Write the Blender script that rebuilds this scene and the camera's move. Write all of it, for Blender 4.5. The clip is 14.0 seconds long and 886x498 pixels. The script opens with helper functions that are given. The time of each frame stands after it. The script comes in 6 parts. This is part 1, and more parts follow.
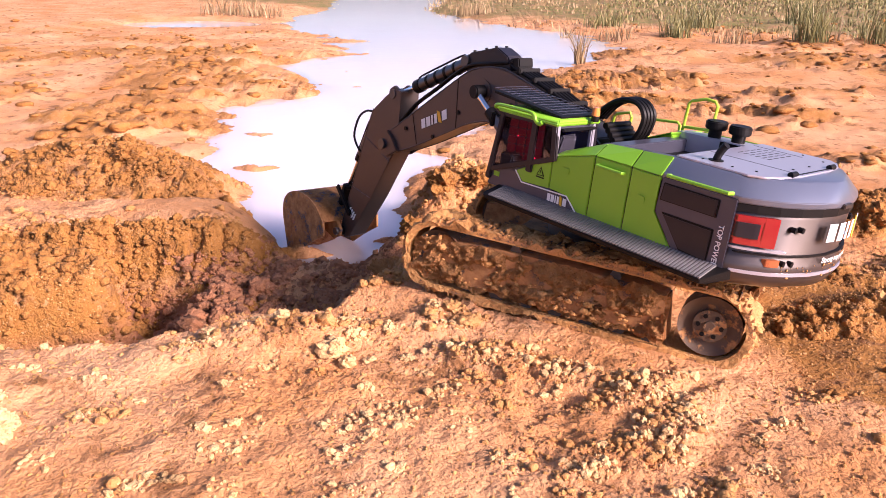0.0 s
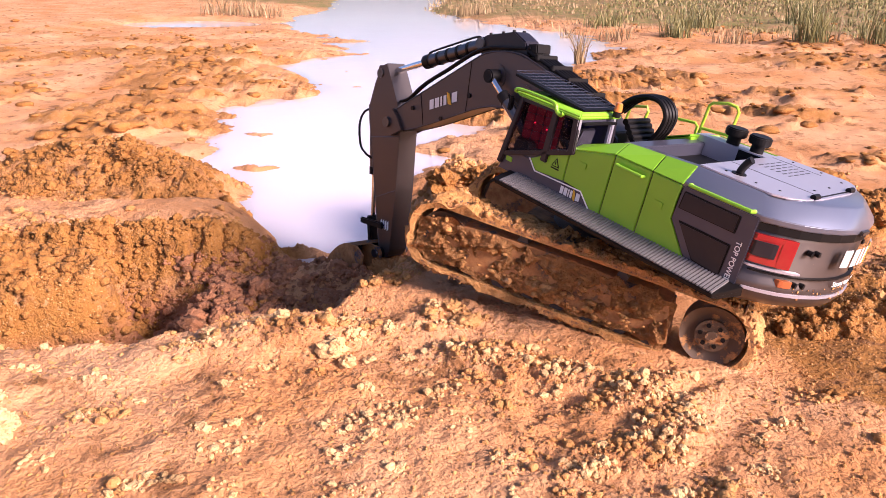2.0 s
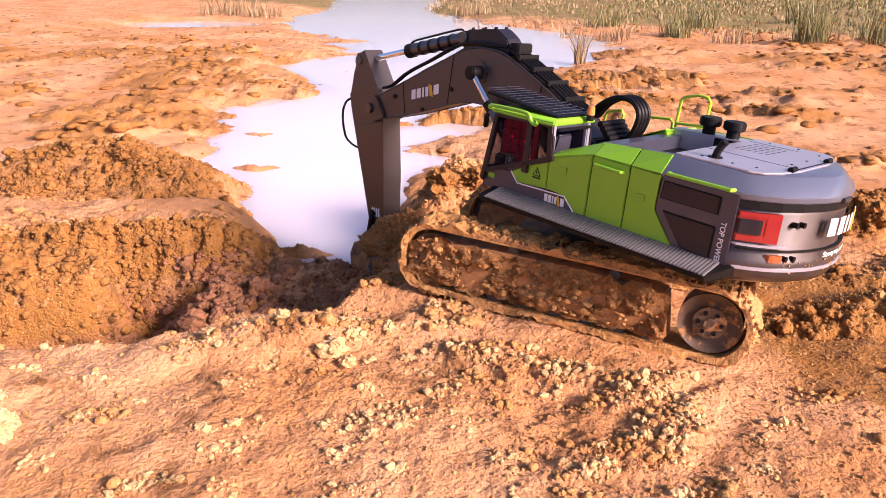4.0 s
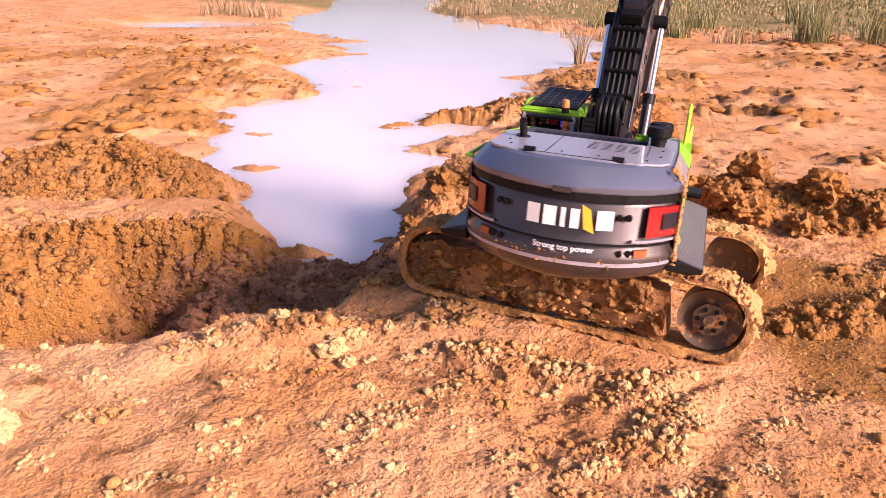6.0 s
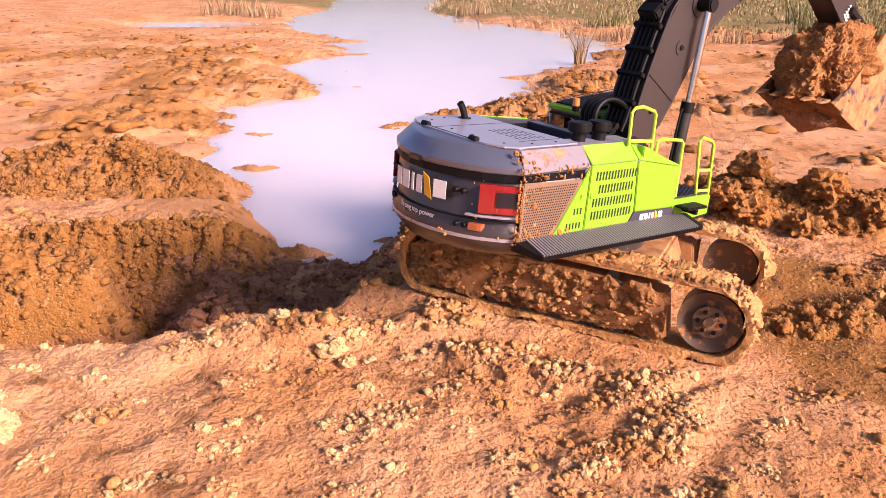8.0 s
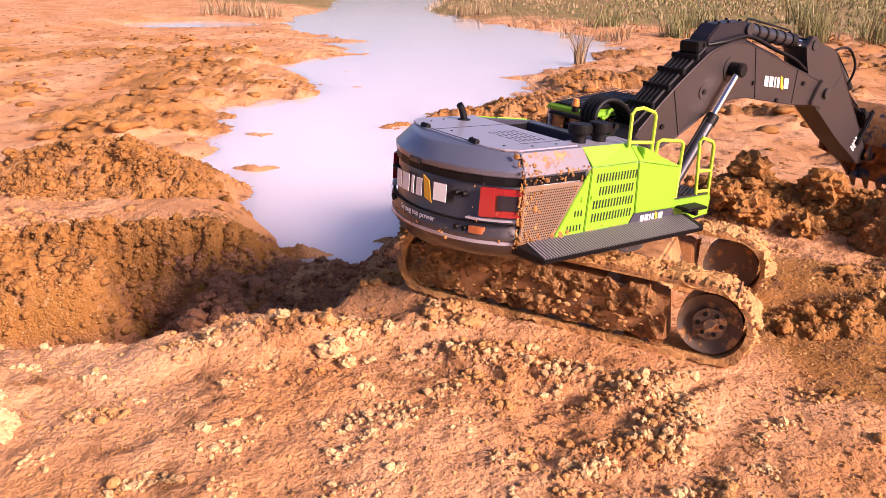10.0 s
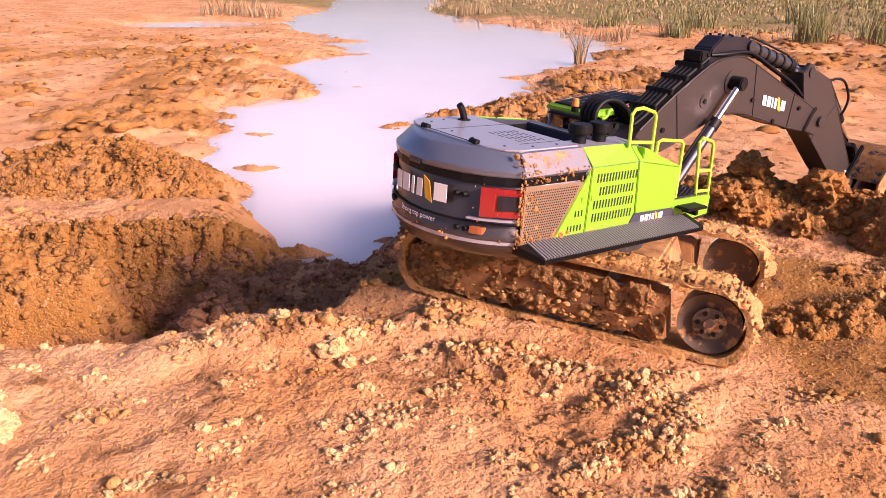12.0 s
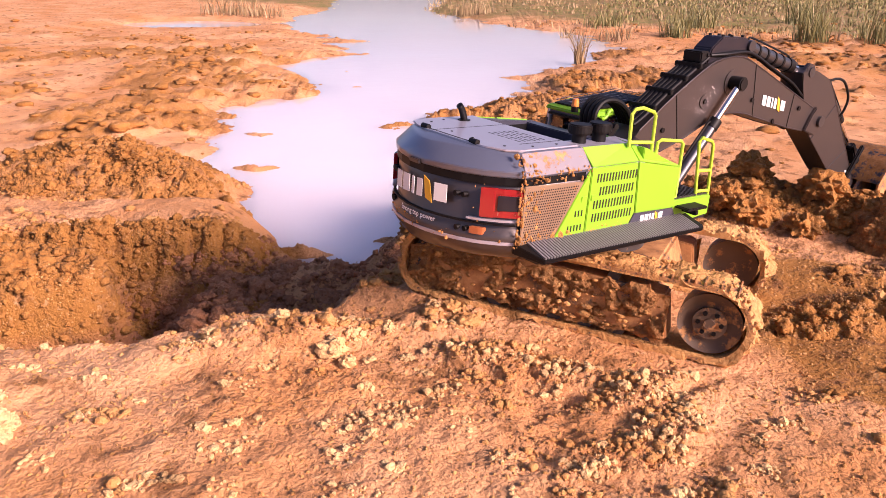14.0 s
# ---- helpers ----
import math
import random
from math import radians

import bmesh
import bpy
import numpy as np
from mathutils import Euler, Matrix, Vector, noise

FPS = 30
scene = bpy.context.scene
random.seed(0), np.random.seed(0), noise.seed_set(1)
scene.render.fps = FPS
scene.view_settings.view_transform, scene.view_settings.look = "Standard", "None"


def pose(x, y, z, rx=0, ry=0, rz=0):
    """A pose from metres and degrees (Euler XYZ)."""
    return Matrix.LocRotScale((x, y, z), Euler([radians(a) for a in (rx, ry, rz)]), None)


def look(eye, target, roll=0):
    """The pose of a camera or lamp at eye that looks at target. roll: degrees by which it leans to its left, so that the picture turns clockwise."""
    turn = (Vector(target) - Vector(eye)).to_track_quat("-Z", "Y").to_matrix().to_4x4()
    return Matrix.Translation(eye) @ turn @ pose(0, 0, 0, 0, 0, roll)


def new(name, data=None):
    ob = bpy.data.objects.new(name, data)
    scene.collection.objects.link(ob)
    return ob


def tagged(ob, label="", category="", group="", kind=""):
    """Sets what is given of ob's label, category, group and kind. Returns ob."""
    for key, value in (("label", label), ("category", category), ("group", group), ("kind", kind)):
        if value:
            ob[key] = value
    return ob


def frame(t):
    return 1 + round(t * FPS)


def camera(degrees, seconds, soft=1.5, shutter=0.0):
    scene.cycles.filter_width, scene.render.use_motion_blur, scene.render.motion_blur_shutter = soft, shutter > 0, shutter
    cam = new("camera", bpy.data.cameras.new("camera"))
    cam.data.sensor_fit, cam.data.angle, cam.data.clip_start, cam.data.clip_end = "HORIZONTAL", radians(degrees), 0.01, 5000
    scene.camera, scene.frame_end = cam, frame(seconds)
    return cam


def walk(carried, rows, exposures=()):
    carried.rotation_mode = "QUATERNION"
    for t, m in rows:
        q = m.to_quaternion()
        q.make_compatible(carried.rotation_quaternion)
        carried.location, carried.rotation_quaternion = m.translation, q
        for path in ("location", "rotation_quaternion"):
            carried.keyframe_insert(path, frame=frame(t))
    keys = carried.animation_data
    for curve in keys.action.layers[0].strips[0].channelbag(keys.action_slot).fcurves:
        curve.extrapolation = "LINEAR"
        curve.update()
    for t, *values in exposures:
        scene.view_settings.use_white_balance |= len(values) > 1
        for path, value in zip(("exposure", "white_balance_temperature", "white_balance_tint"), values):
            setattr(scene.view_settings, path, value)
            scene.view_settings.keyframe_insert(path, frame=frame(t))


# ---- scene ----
from itertools import product

# ------------------------------------------------------------------ camera
EYE_HEIGHT, TILT = 0.3942, 20.604
cam = camera(59.953, 14.0, soft=0.55, shutter=0.15)
walk(cam, [(0.0, pose(0, 0, EYE_HEIGHT, 90 - TILT, 0, 0)), (14.0, pose(0, 0, EYE_HEIGHT, 90 - TILT, 0, 0))],
     exposures=[(0.0, 1.16, 5650, 35), (4.0, 1.07, 5850, 36), (10.0, 0.90, 6050, 42), (14.0, 0.90, 6050, 42)])

# ------------------------------------------------------------------ light
SUN_EL, SUN_AZ = 25.0, -37.0          # degrees: height, and heading from +x towards +y
world = bpy.data.worlds.new("sky")
scene.world = world
world.use_nodes = True
wn, wl = world.node_tree.nodes, world.node_tree.links
sky = wn.new("ShaderNodeTexSky")
sky.sky_type, sky.sun_disc = "NISHITA", False
sky.sun_elevation, sky.sun_rotation = radians(SUN_EL), radians(90 - SUN_AZ)
sky.air_density, sky.dust_density, sky.ozone_density = 1.0, 2.5, 1.0
wl.new(sky.outputs[0], wn["Background"].inputs[0])
wn["Background"].inputs[1].default_value = 0.071
sun_data = bpy.data.lights.new("sun", "SUN")
sun_data.energy, sun_data.angle, sun_data.color = 5.0, radians(18.0), (1.0, 0.82, 0.60)
sun = new("sun", sun_data)
a, e = radians(SUN_AZ), radians(SUN_EL)
sun.matrix_world = look((6 * math.cos(a) * math.cos(e), 6 * math.sin(a) * math.cos(e), 6 * math.sin(e)), (0, 0, 0))


# ------------------------------------------------------------------ materials
def nodes_of(name):
    m = bpy.data.materials.new(name)
    m.use_nodes = True
    t = m.node_tree
    return m, t.nodes, t.links, t.nodes["Principled BSDF"]


def ramp(n, l, source, stops):
    r = n.new("ShaderNodeValToRGB")
    while len(r.color_ramp.elements) < len(stops):
        r.color_ramp.elements.new(0.5)
    for el, (p, c) in zip(r.color_ramp.elements, stops):
        el.position, el.color = p, (*c, 1) if len(c) == 3 else c
    l.new(source, r.inputs[0])
    return r.outputs[0]


def noise_tex(n, l, coord, scale, detail=6.0, rough=0.6):
    t = n.new("ShaderNodeTexNoise")
    t.inputs["Scale"].default_value, t.inputs["Detail"].default_value, t.inputs["Roughness"].default_value = scale, detail, rough
    l.new(coord, t.inputs["Vector"])
    return t.outputs[0]


def mix(n, l, fac, c1, c2):
    m = n.new("ShaderNodeMix")
    m.data_type = "RGBA"
    for v, s in ((fac, 0), (c1, 6), (c2, 7)):
        if isinstance(v, (int, float)):
            m.inputs[s].default_value = v
        elif isinstance(v, tuple):
            m.inputs[s].default_value = (*v, 1)
        else:
            l.new(v, m.inputs[s])
    return m.outputs[2]


def maths(n, l, op, v1, v2=0.0):
    m = n.new("ShaderNodeMath")
    m.operation = op
    for i, v in enumerate((v1, v2)):
        if isinstance(v, (int, float)):
            m.inputs[i].default_value = v
        else:
            l.new(v, m.inputs[i])
    return m.outputs[0]


def bump(n, l, b, height, strength, distance):
    k = n.new("ShaderNodeBump")
    k.inputs["Strength"].default_value, k.inputs["Distance"].default_value = strength, distance
    l.new(height, k.inputs["Height"])
    l.new(k.outputs[0], b.inputs["Normal"])




def soil(name, dry, pale, wet, wet_line=None, green=False, dug=None):
    """Sandy clay: two scales of colour, grain, hollows painted dark; damp where it lies low by the water."""
    m, n, l, b = nodes_of(name)
    pos = n.new("ShaderNodeNewGeometry").outputs["Position"]
    big = noise_tex(n, l, pos, 3.5, 5)
    mid = noise_tex(n, l, pos, 22.0, 7, 0.65)
    fine = noise_tex(n, l, pos, 260.0, 4, 0.7)
    c = mix(n, l, ramp(n, l, big, [(0.38, (0, 0, 0)), (0.66, (1, 1, 1))]), dry, pale)
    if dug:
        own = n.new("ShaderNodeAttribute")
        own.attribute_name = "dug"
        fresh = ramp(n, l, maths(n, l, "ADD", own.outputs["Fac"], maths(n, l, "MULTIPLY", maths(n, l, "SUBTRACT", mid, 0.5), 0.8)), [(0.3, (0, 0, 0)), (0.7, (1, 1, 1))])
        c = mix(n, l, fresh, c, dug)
    # mid and, below, fine noise lows that the bump sinks get crevice shade painted in
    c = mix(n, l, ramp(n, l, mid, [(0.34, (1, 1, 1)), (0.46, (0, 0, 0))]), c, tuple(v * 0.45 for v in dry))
    c = mix(n, l, ramp(n, l, noise_tex(n, l, pos, 75.0, 6, 0.75), [(0.58, (0, 0, 0)), (0.74, (0.8, 0.8, 0.8))]), c, (0.64, 0.42, 0.22))
    c = mix(n, l, ramp(n, l, fine, [(0.60, (0, 0, 0)), (0.78, (0.7, 0.7, 0.7))]), c, (0.66, 0.45, 0.22))
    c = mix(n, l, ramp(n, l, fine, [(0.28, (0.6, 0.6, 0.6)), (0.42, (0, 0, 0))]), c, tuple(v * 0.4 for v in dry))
    rough = 0.9
    if wet_line is not None:
        sep = n.new("ShaderNodeSeparateXYZ")
        l.new(pos, sep.inputs[0])
        level = maths(n, l, "ADD", sep.outputs[2], maths(n, l, "MULTIPLY", maths(n, l, "SUBTRACT", big, 0.5), 0.06))
        damp = ramp(n, l, maths(n, l, "MULTIPLY", maths(n, l, "SUBTRACT", wet_line, level), 25.0), [(0.0, (0, 0, 0)), (1.0, (1, 1, 1))])
        c = mix(n, l, damp, c, mix(n, l, ramp(n, l, mid, [(0.35, (0, 0, 0)), (0.65, (1, 1, 1))]), wet, tuple(v * 1.6 for v in wet)))
        rough = mix(n, l, damp, (0.9, 0.9, 0.9), (0.42, 0.42, 0.42))
        l.new(rough, b.inputs["Roughness"])
        if green:
            far = ramp(n, l, maths(n, l, "MULTIPLY", maths(n, l, "SUBTRACT", maths(n, l, "ADD", maths(n, l, "MULTIPLY", sep.outputs[1], 0.55), maths(n, l, "MULTIPLY", sep.outputs[0], 0.45)), maths(n, l, "ADD", 3.40, maths(n, l, "MULTIPLY", big, 0.7))), 1.2), [(0.0, (0, 0, 0)), (0.5, (1, 1, 1))])
            c = mix(n, l, far, c, mix(n, l, ramp(n, l, noise_tex(n, l, pos, 9.0, 8), [(0.35, (0, 0, 0)), (0.62, (1, 1, 1))]), (0.34, 0.20, 0.09), (0.19, 0.18, 0.05)))
    else:
        b.inputs["Roughness"].default_value = rough
    l.new(c, b.inputs["Base Color"])
    cell = n.new("ShaderNodeTexVoronoi")
    cell.inputs["Scale"].default_value = 190.0
    warp = n.new("ShaderNodeVectorMath")
    warp.operation = "MULTIPLY_ADD"
    wobble = n.new("ShaderNodeTexNoise")
    wobble.inputs["Scale"].default_value = 90.0
    l.new(pos, wobble.inputs["Vector"])
    l.new(wobble.outputs["Color"], warp.inputs[0])
    warp.inputs[1].default_value = (0.012, 0.012, 0.012)
    l.new(pos, warp.inputs[2])
    l.new(warp.outputs[0], cell.inputs["Vector"])
    grain = maths(n, l, "MULTIPLY", maths(n, l, "SUBTRACT", 1.0, cell.outputs["Distance"]), 0.30)
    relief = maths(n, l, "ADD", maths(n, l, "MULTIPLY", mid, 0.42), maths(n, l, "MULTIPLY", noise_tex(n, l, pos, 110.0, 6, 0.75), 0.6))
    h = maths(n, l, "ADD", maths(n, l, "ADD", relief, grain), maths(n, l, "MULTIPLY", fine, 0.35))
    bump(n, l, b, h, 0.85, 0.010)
    b.inputs["Specular IOR Level"].default_value = 0.25
    return m


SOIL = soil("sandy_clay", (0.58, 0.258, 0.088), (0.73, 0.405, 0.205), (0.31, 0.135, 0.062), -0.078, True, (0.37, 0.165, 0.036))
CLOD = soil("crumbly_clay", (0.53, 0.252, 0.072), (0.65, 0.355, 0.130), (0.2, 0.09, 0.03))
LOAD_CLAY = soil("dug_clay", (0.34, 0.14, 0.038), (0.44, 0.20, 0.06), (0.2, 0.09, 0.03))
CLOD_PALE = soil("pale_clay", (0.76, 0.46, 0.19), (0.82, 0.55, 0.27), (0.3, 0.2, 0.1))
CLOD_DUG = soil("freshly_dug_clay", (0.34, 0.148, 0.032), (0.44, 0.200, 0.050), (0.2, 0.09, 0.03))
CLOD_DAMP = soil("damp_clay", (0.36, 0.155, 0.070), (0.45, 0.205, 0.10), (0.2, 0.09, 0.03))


def painted(name, colour, rough=0.35, metal=0.0, mud=0.35, mud_scale=28.0, coat=0.0, shine=0.5):
    """Paint or plastic with fine dust and stuck mud in spots."""
    m, n, l, b = nodes_of(name)
    pos = n.new("ShaderNodeTexCoord").outputs["Object"]
    spots = noise_tex(n, l, pos, mud_scale, 8, 0.72)
    dust = noise_tex(n, l, pos, 9.0, 6, 0.6)
    edge = 0.74 - 0.3 * mud
    f = ramp(n, l, spots, [(edge, (0, 0, 0)), (min(edge + 0.07, 0.99), (1, 1, 1))])
    c = mix(n, l, ramp(n, l, dust, [(0.42, (0, 0, 0)), (0.8, (0.25 * min(1, mud * 2),) * 3)]), colour, (0.42, 0.25, 0.11))
    c = mix(n, l, f, c, mix(n, l, ramp(n, l, noise_tex(n, l, pos, 55.0, 6, 0.7), [(0.35, (0, 0, 0)), (0.7, (1, 1, 1))]), (0.25, 0.105, 0.032), (0.54, 0.27, 0.095)))
    l.new(c, b.inputs["Base Color"])
    l.new(mix(n, l, f, (rough,) * 3, (0.85,) * 3), b.inputs["Roughness"])
    l.new(maths(n, l, "MULTIPLY", metal, maths(n, l, "SUBTRACT", 1.0, f)), b.inputs["Metallic"])
    b.inputs["Coat Weight"].default_value = coat
    b.inputs["Specular IOR Level"].default_value = shine
    bump(n, l, b, f, 0.5, 0.0012)
    return m


GREEN = painted("lime_green_paint", (0.20, 0.46, 0.012), 0.38, mud=0.06, coat=0.2)
GREEN_RAIL = painted("lime_rail_paint", (0.42, 0.60, 0.03), 0.4, mud=0.05)
GREY = painted("slate_grey_paint", (0.055, 0.056, 0.082), 0.36, 0.2, mud=0.10, coat=0.2)
GREY_TOP = painted("silver_grey_paint", (0.46, 0.445, 0.52), 0.34, 0.5, mud=0.14, mud_scale=60, coat=0.2)
CAP = painted("slate_blue_cap_paint", (0.165, 0.185, 0.250), 0.30, 0.55, mud=0.12, mud_scale=70, coat=0.3)
DARK = painted("charcoal_paint", (0.014, 0.012, 0.018), 0.36, 0.0, mud=0.10, mud_scale=45, shine=0.35)
DARK_MUDDY = painted("muddy_charcoal", (0.045, 0.042, 0.045), 0.5, 0.1, mud=0.55, mud_scale=24)
BOOM_PAINT = painted("boom_charcoal", (0.098, 0.082, 0.080), 0.40, 0.8, mud=0.03, shine=0.5)
SHELL = painted("satin_charcoal_shell", (0.078, 0.064, 0.064), 0.34, 0.6, mud=0.12, mud_scale=60, coat=0.35)
TRACK_CLAY = soil("wet_track_clay", (0.46, 0.215, 0.070), (0.58, 0.30, 0.11), (0.2, 0.09, 0.03))
TREAD = painted("dusty_tread", (0.19, 0.18, 0.185), 0.45, 0.2, mud=0.10)
BLACK = painted("black_rubber", (0.004, 0.004, 0.005), 0.5, mud=0.04, shine=0.2)
STEEL = painted("bucket_steel", (0.060, 0.070, 0.10), 0.38, 0.6, mud=1.12, mud_scale=38)
CHROME = painted("chrome", (0.8, 0.8, 0.82), 0.12, 1.0, mud=0.0)
GUNMETAL = painted("gunmetal", (0.10, 0.10, 0.11), 0.3, 0.8, mud=0.06)
WHITE = painted("white_print", (0.82, 0.82, 0.80), 0.5, mud=0.03)
YELLOW = painted("amber_print", (0.75, 0.42, 0.02), 0.5, mud=0.0)
RED = painted("red_lens", (0.27, 0.007, 0.011), 0.22, mud=0.30, mud_scale=90, coat=0.6)
REFLECTOR = painted("dull_amber_reflector", (0.34, 0.085, 0.025), 0.35, mud=0.35, mud_scale=80)
ORANGE = painted("amber_lens", (0.75, 0.22, 0.03), 0.3, mud=0.1, coat=0.4)
SEAT = painted("cab_interior", (0.10, 0.095, 0.11), 0.7, mud=0.0)
SPLASHED = painted("splashed_grey_paint", (0.20, 0.18, 0.21), 0.4, 0.1, mud=0.62, mud_scale=75)
GRILLE = painted("muddy_grille", (0.20, 0.125, 0.075), 0.6, 0.0, mud=0.55, mud_scale=95)
TRACK_MUD = painted("mud_caked_track", (0.055, 0.05, 0.05), 0.6, 0.3, mud=1.1, mud_scale=30)
FRAME_MUD = painted("mud_caked_frame", (0.05, 0.045, 0.045), 0.6, 0.2, mud=1.22, mud_scale=26)


def glass():
    m, n, l, b = nodes_of("tinted_glass")
    b.inputs["Base Color"].default_value = (0.34, 0.34, 0.40, 1)
    b.inputs["Roughness"].default_value = 0.04
    b.inputs["Transmission Weight"].default_value = 1.0
    b.inputs["IOR"].default_value = 1.12
    return m


GLASS = glass()
INSIDE = painted("dark_trim", (0.09, 0.085, 0.10), 0.6, mud=0.0)


def glowing(name, colour, strength):
    m, n, l, b = nodes_of(name)
    b.inputs["Base Color"].default_value = (*colour, 1)
    b.inputs["Emission Color"].default_value = (*colour, 1)
    b.inputs["Emission Strength"].default_value = strength
    return m


RED_GLOW = glowing("red_led", (1.0, 0.02, 0.05), 2.0)
BLUE_GLOW = glowing("blue_led", (0.03, 0.22, 1.0), 4.0)
# faint emission for tiles that imitate the LEDs' glow inside the cab
RED_CAB_GLOW = glowing("red_cab_glow", (0.30, 0.02, 0.03), 0.14)
BLUE_CAB_GLOW = glowing("blue_cab_glow", (0.06, 0.05, 0.75), 0.75)


def milky_water():
    m, n, l, b = nodes_of("milky_water")
    pos = n.new("ShaderNodeNewGeometry").outputs["Position"]
    # near-white base also stands for the sky's reflection, not suspended clay alone
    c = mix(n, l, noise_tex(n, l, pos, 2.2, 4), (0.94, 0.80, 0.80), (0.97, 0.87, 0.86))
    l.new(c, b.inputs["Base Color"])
    b.inputs["Roughness"].default_value = 0.03
    b.inputs["IOR"].default_value = 1.33
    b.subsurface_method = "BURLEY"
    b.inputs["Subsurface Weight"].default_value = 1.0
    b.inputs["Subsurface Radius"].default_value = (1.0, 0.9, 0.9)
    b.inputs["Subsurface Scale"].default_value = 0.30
    b.inputs["Coat Weight"].default_value, b.inputs["Coat Roughness"].default_value = 0.6, 0.03
    bump(n, l, b, noise_tex(n, l, pos, 14.0, 3), 0.06, 0.004)
    return m


WATER = milky_water()


def leafy(name, c1, c2):
    m, n, l, b = nodes_of(name)
    r = n.new("ShaderNodeNewGeometry").outputs["Random Per Island"]
    l.new(mix(n, l, r, c1, c2), b.inputs["Base Color"])
    b.inputs["Roughness"].default_value = 0.6
    return m


GRASS = leafy("green_grass", (0.10, 0.105, 0.03), (0.30, 0.26, 0.085))
STRAW = leafy("dry_straw", (0.20, 0.13, 0.06), (0.44, 0.31, 0.15))


# ------------------------------------------------------------------ mesh helpers
def part(name, bm, material, parent=None, label="", smooth=False):
    me = bpy.data.meshes.new(name)
    bm.to_mesh(me)
    bm.free()
    if smooth:
        me.polygons.foreach_set("use_smooth", [True] * len(me.polygons))
        me.set_sharp_from_angle(angle=radians(38))
    me.materials.append(material)
    ob = new(name, me)
    ob.parent = parent
    if label:
        tagged(ob, label)
    return ob


def bevelled(bm, width, seg=2):
    if width:
        bmesh.ops.bevel(bm, geom=bm.edges[:], offset=width, segments=seg, affect="EDGES", clamp_overlap=True)
    bmesh.ops.recalc_face_normals(bm, faces=bm.faces[:])
    return bm


def prism(pts, y0, y1, bevel=0.0008, taper=None):
    """A plate with an outline in x and z, from y0 to y1."""
    bm = bmesh.new()
    rings = []
    for y in (y0, y1):
        rings.append([bm.verts.new((x, y, z)) for x, z in pts])
    bm.faces.new(rings[0])
    bm.faces.new(rings[1][::-1])
    k = len(pts)
    for i in range(k):
        bm.faces.new((rings[0][i], rings[1][i], rings[1][(i + 1) % k], rings[0][(i + 1) % k]))
    return bevelled(bm, bevel)


def loft(rings, bevel=0.0):
    """A closed body through rings of equal count."""
    bm = bmesh.new()
    vs = [[bm.verts.new(p) for p in r] for r in rings]
    k = len(vs[0])
    for a, b in zip(vs[:-1], vs[1:]):
        for i in range(k):
            bm.faces.new((a[i], a[(i + 1) % k], b[(i + 1) % k], b[i]))
    bm.faces.new(vs[0][::-1])
    bm.faces.new(vs[-1])
    return bevelled(bm, bevel)


def box(x0, x1, y0, y1, z0, z1, bevel=0.001):
    return prism([(x0, z0), (x1, z0), (x1, z1), (x0, z1)], y0, y1, bevel)


def rod(p, q, r, n=14, r2=None, bm=None):
    p, q = Vector(p), Vector(q)
    turn = (q - p).to_track_quat("Z", "Y").to_matrix().to_4x4()
    own = bm or bmesh.new()
    bmesh.ops.create_cone(own, cap_ends=True, segments=n, radius1=r, radius2=r if r2 is None else r2, depth=(q - p).length,
                          matrix=Matrix.Translation((p + q) / 2) @ turn)
    return own


def smooth_path(pts, per=6):
    pts = [Vector(p) for p in pts]
    out = []
    for i in range(len(pts) - 1):
        p0, p1, p2, p3 = pts[max(i - 1, 0)], pts[i], pts[i + 1], pts[min(i + 2, len(pts) - 1)]
        for k in range(per):
            t = k / per
            out.append(0.5 * (2 * p1 + (p2 - p0) * t + (2 * p0 - 5 * p1 + 4 * p2 - p3) * t * t + (3 * p1 - p0 - 3 * p2 + p3) * t ** 3))
    return out + [pts[-1]]


def tube(pts, r, n=8, curved=True, bm=None):
    pts = smooth_path(pts) if curved else [Vector(p) for p in pts]
    bm = bm or bmesh.new()
    rings, side = [], None
    for i, p in enumerate(pts):
        d = (pts[min(i + 1, len(pts) - 1)] - pts[max(i - 1, 0)]).normalized()
        side = d.orthogonal().normalized() if side is None else (side - d * side.dot(d)).normalized()
        up = d.cross(side)
        rings.append([bm.verts.new(p + r * (math.cos(t) * side + math.sin(t) * up)) for t in (2 * math.pi * k / n for k in range(n))])
    for a, b in zip(rings[:-1], rings[1:]):
        for k in range(n):
            bm.faces.new((a[k], a[(k + 1) % n], b[(k + 1) % n], b[k]))
    bm.faces.new(rings[0][::-1])
    bm.faces.new(rings[-1])
    return bm


def empty(name, parent=None, m=None):
    ob = new(name)
    ob.parent = parent
    ob.empty_display_size = 0.02
    if m is not None:
        ob.matrix_basis = m
    return ob


# ------------------------------------------------------------------ fields of noise
def lattice(ix, iy, seed):
    h = (ix.astype(np.int64) * 374761393 + iy.astype(np.int64) * 668265263 + seed * 69069) & 0x7FFFFFFF
    h = ((h ^ (h >> 13)) * 1274126177) & 0x7FFFFFFF
    return ((h ^ (h >> 16)) & 0xFFFF) / 65535.0


def value_noise(x, y, seed):
    ix, iy = np.floor(x), np.floor(y)
    fx, fy = x - ix, y - iy
    u, v = fx * fx * fx * (fx * (6 * fx - 15) + 10), fy * fy * fy * (fy * (6 * fy - 15) + 10)
    n00, n10 = lattice(ix, iy, seed), lattice(ix + 1, iy, seed)
    n01, n11 = lattice(ix, iy + 1, seed), lattice(ix + 1, iy + 1, seed)
    return (n00 * (1 - u) + n10 * u) * (1 - v) + (n01 * (1 - u) + n11 * u) * v


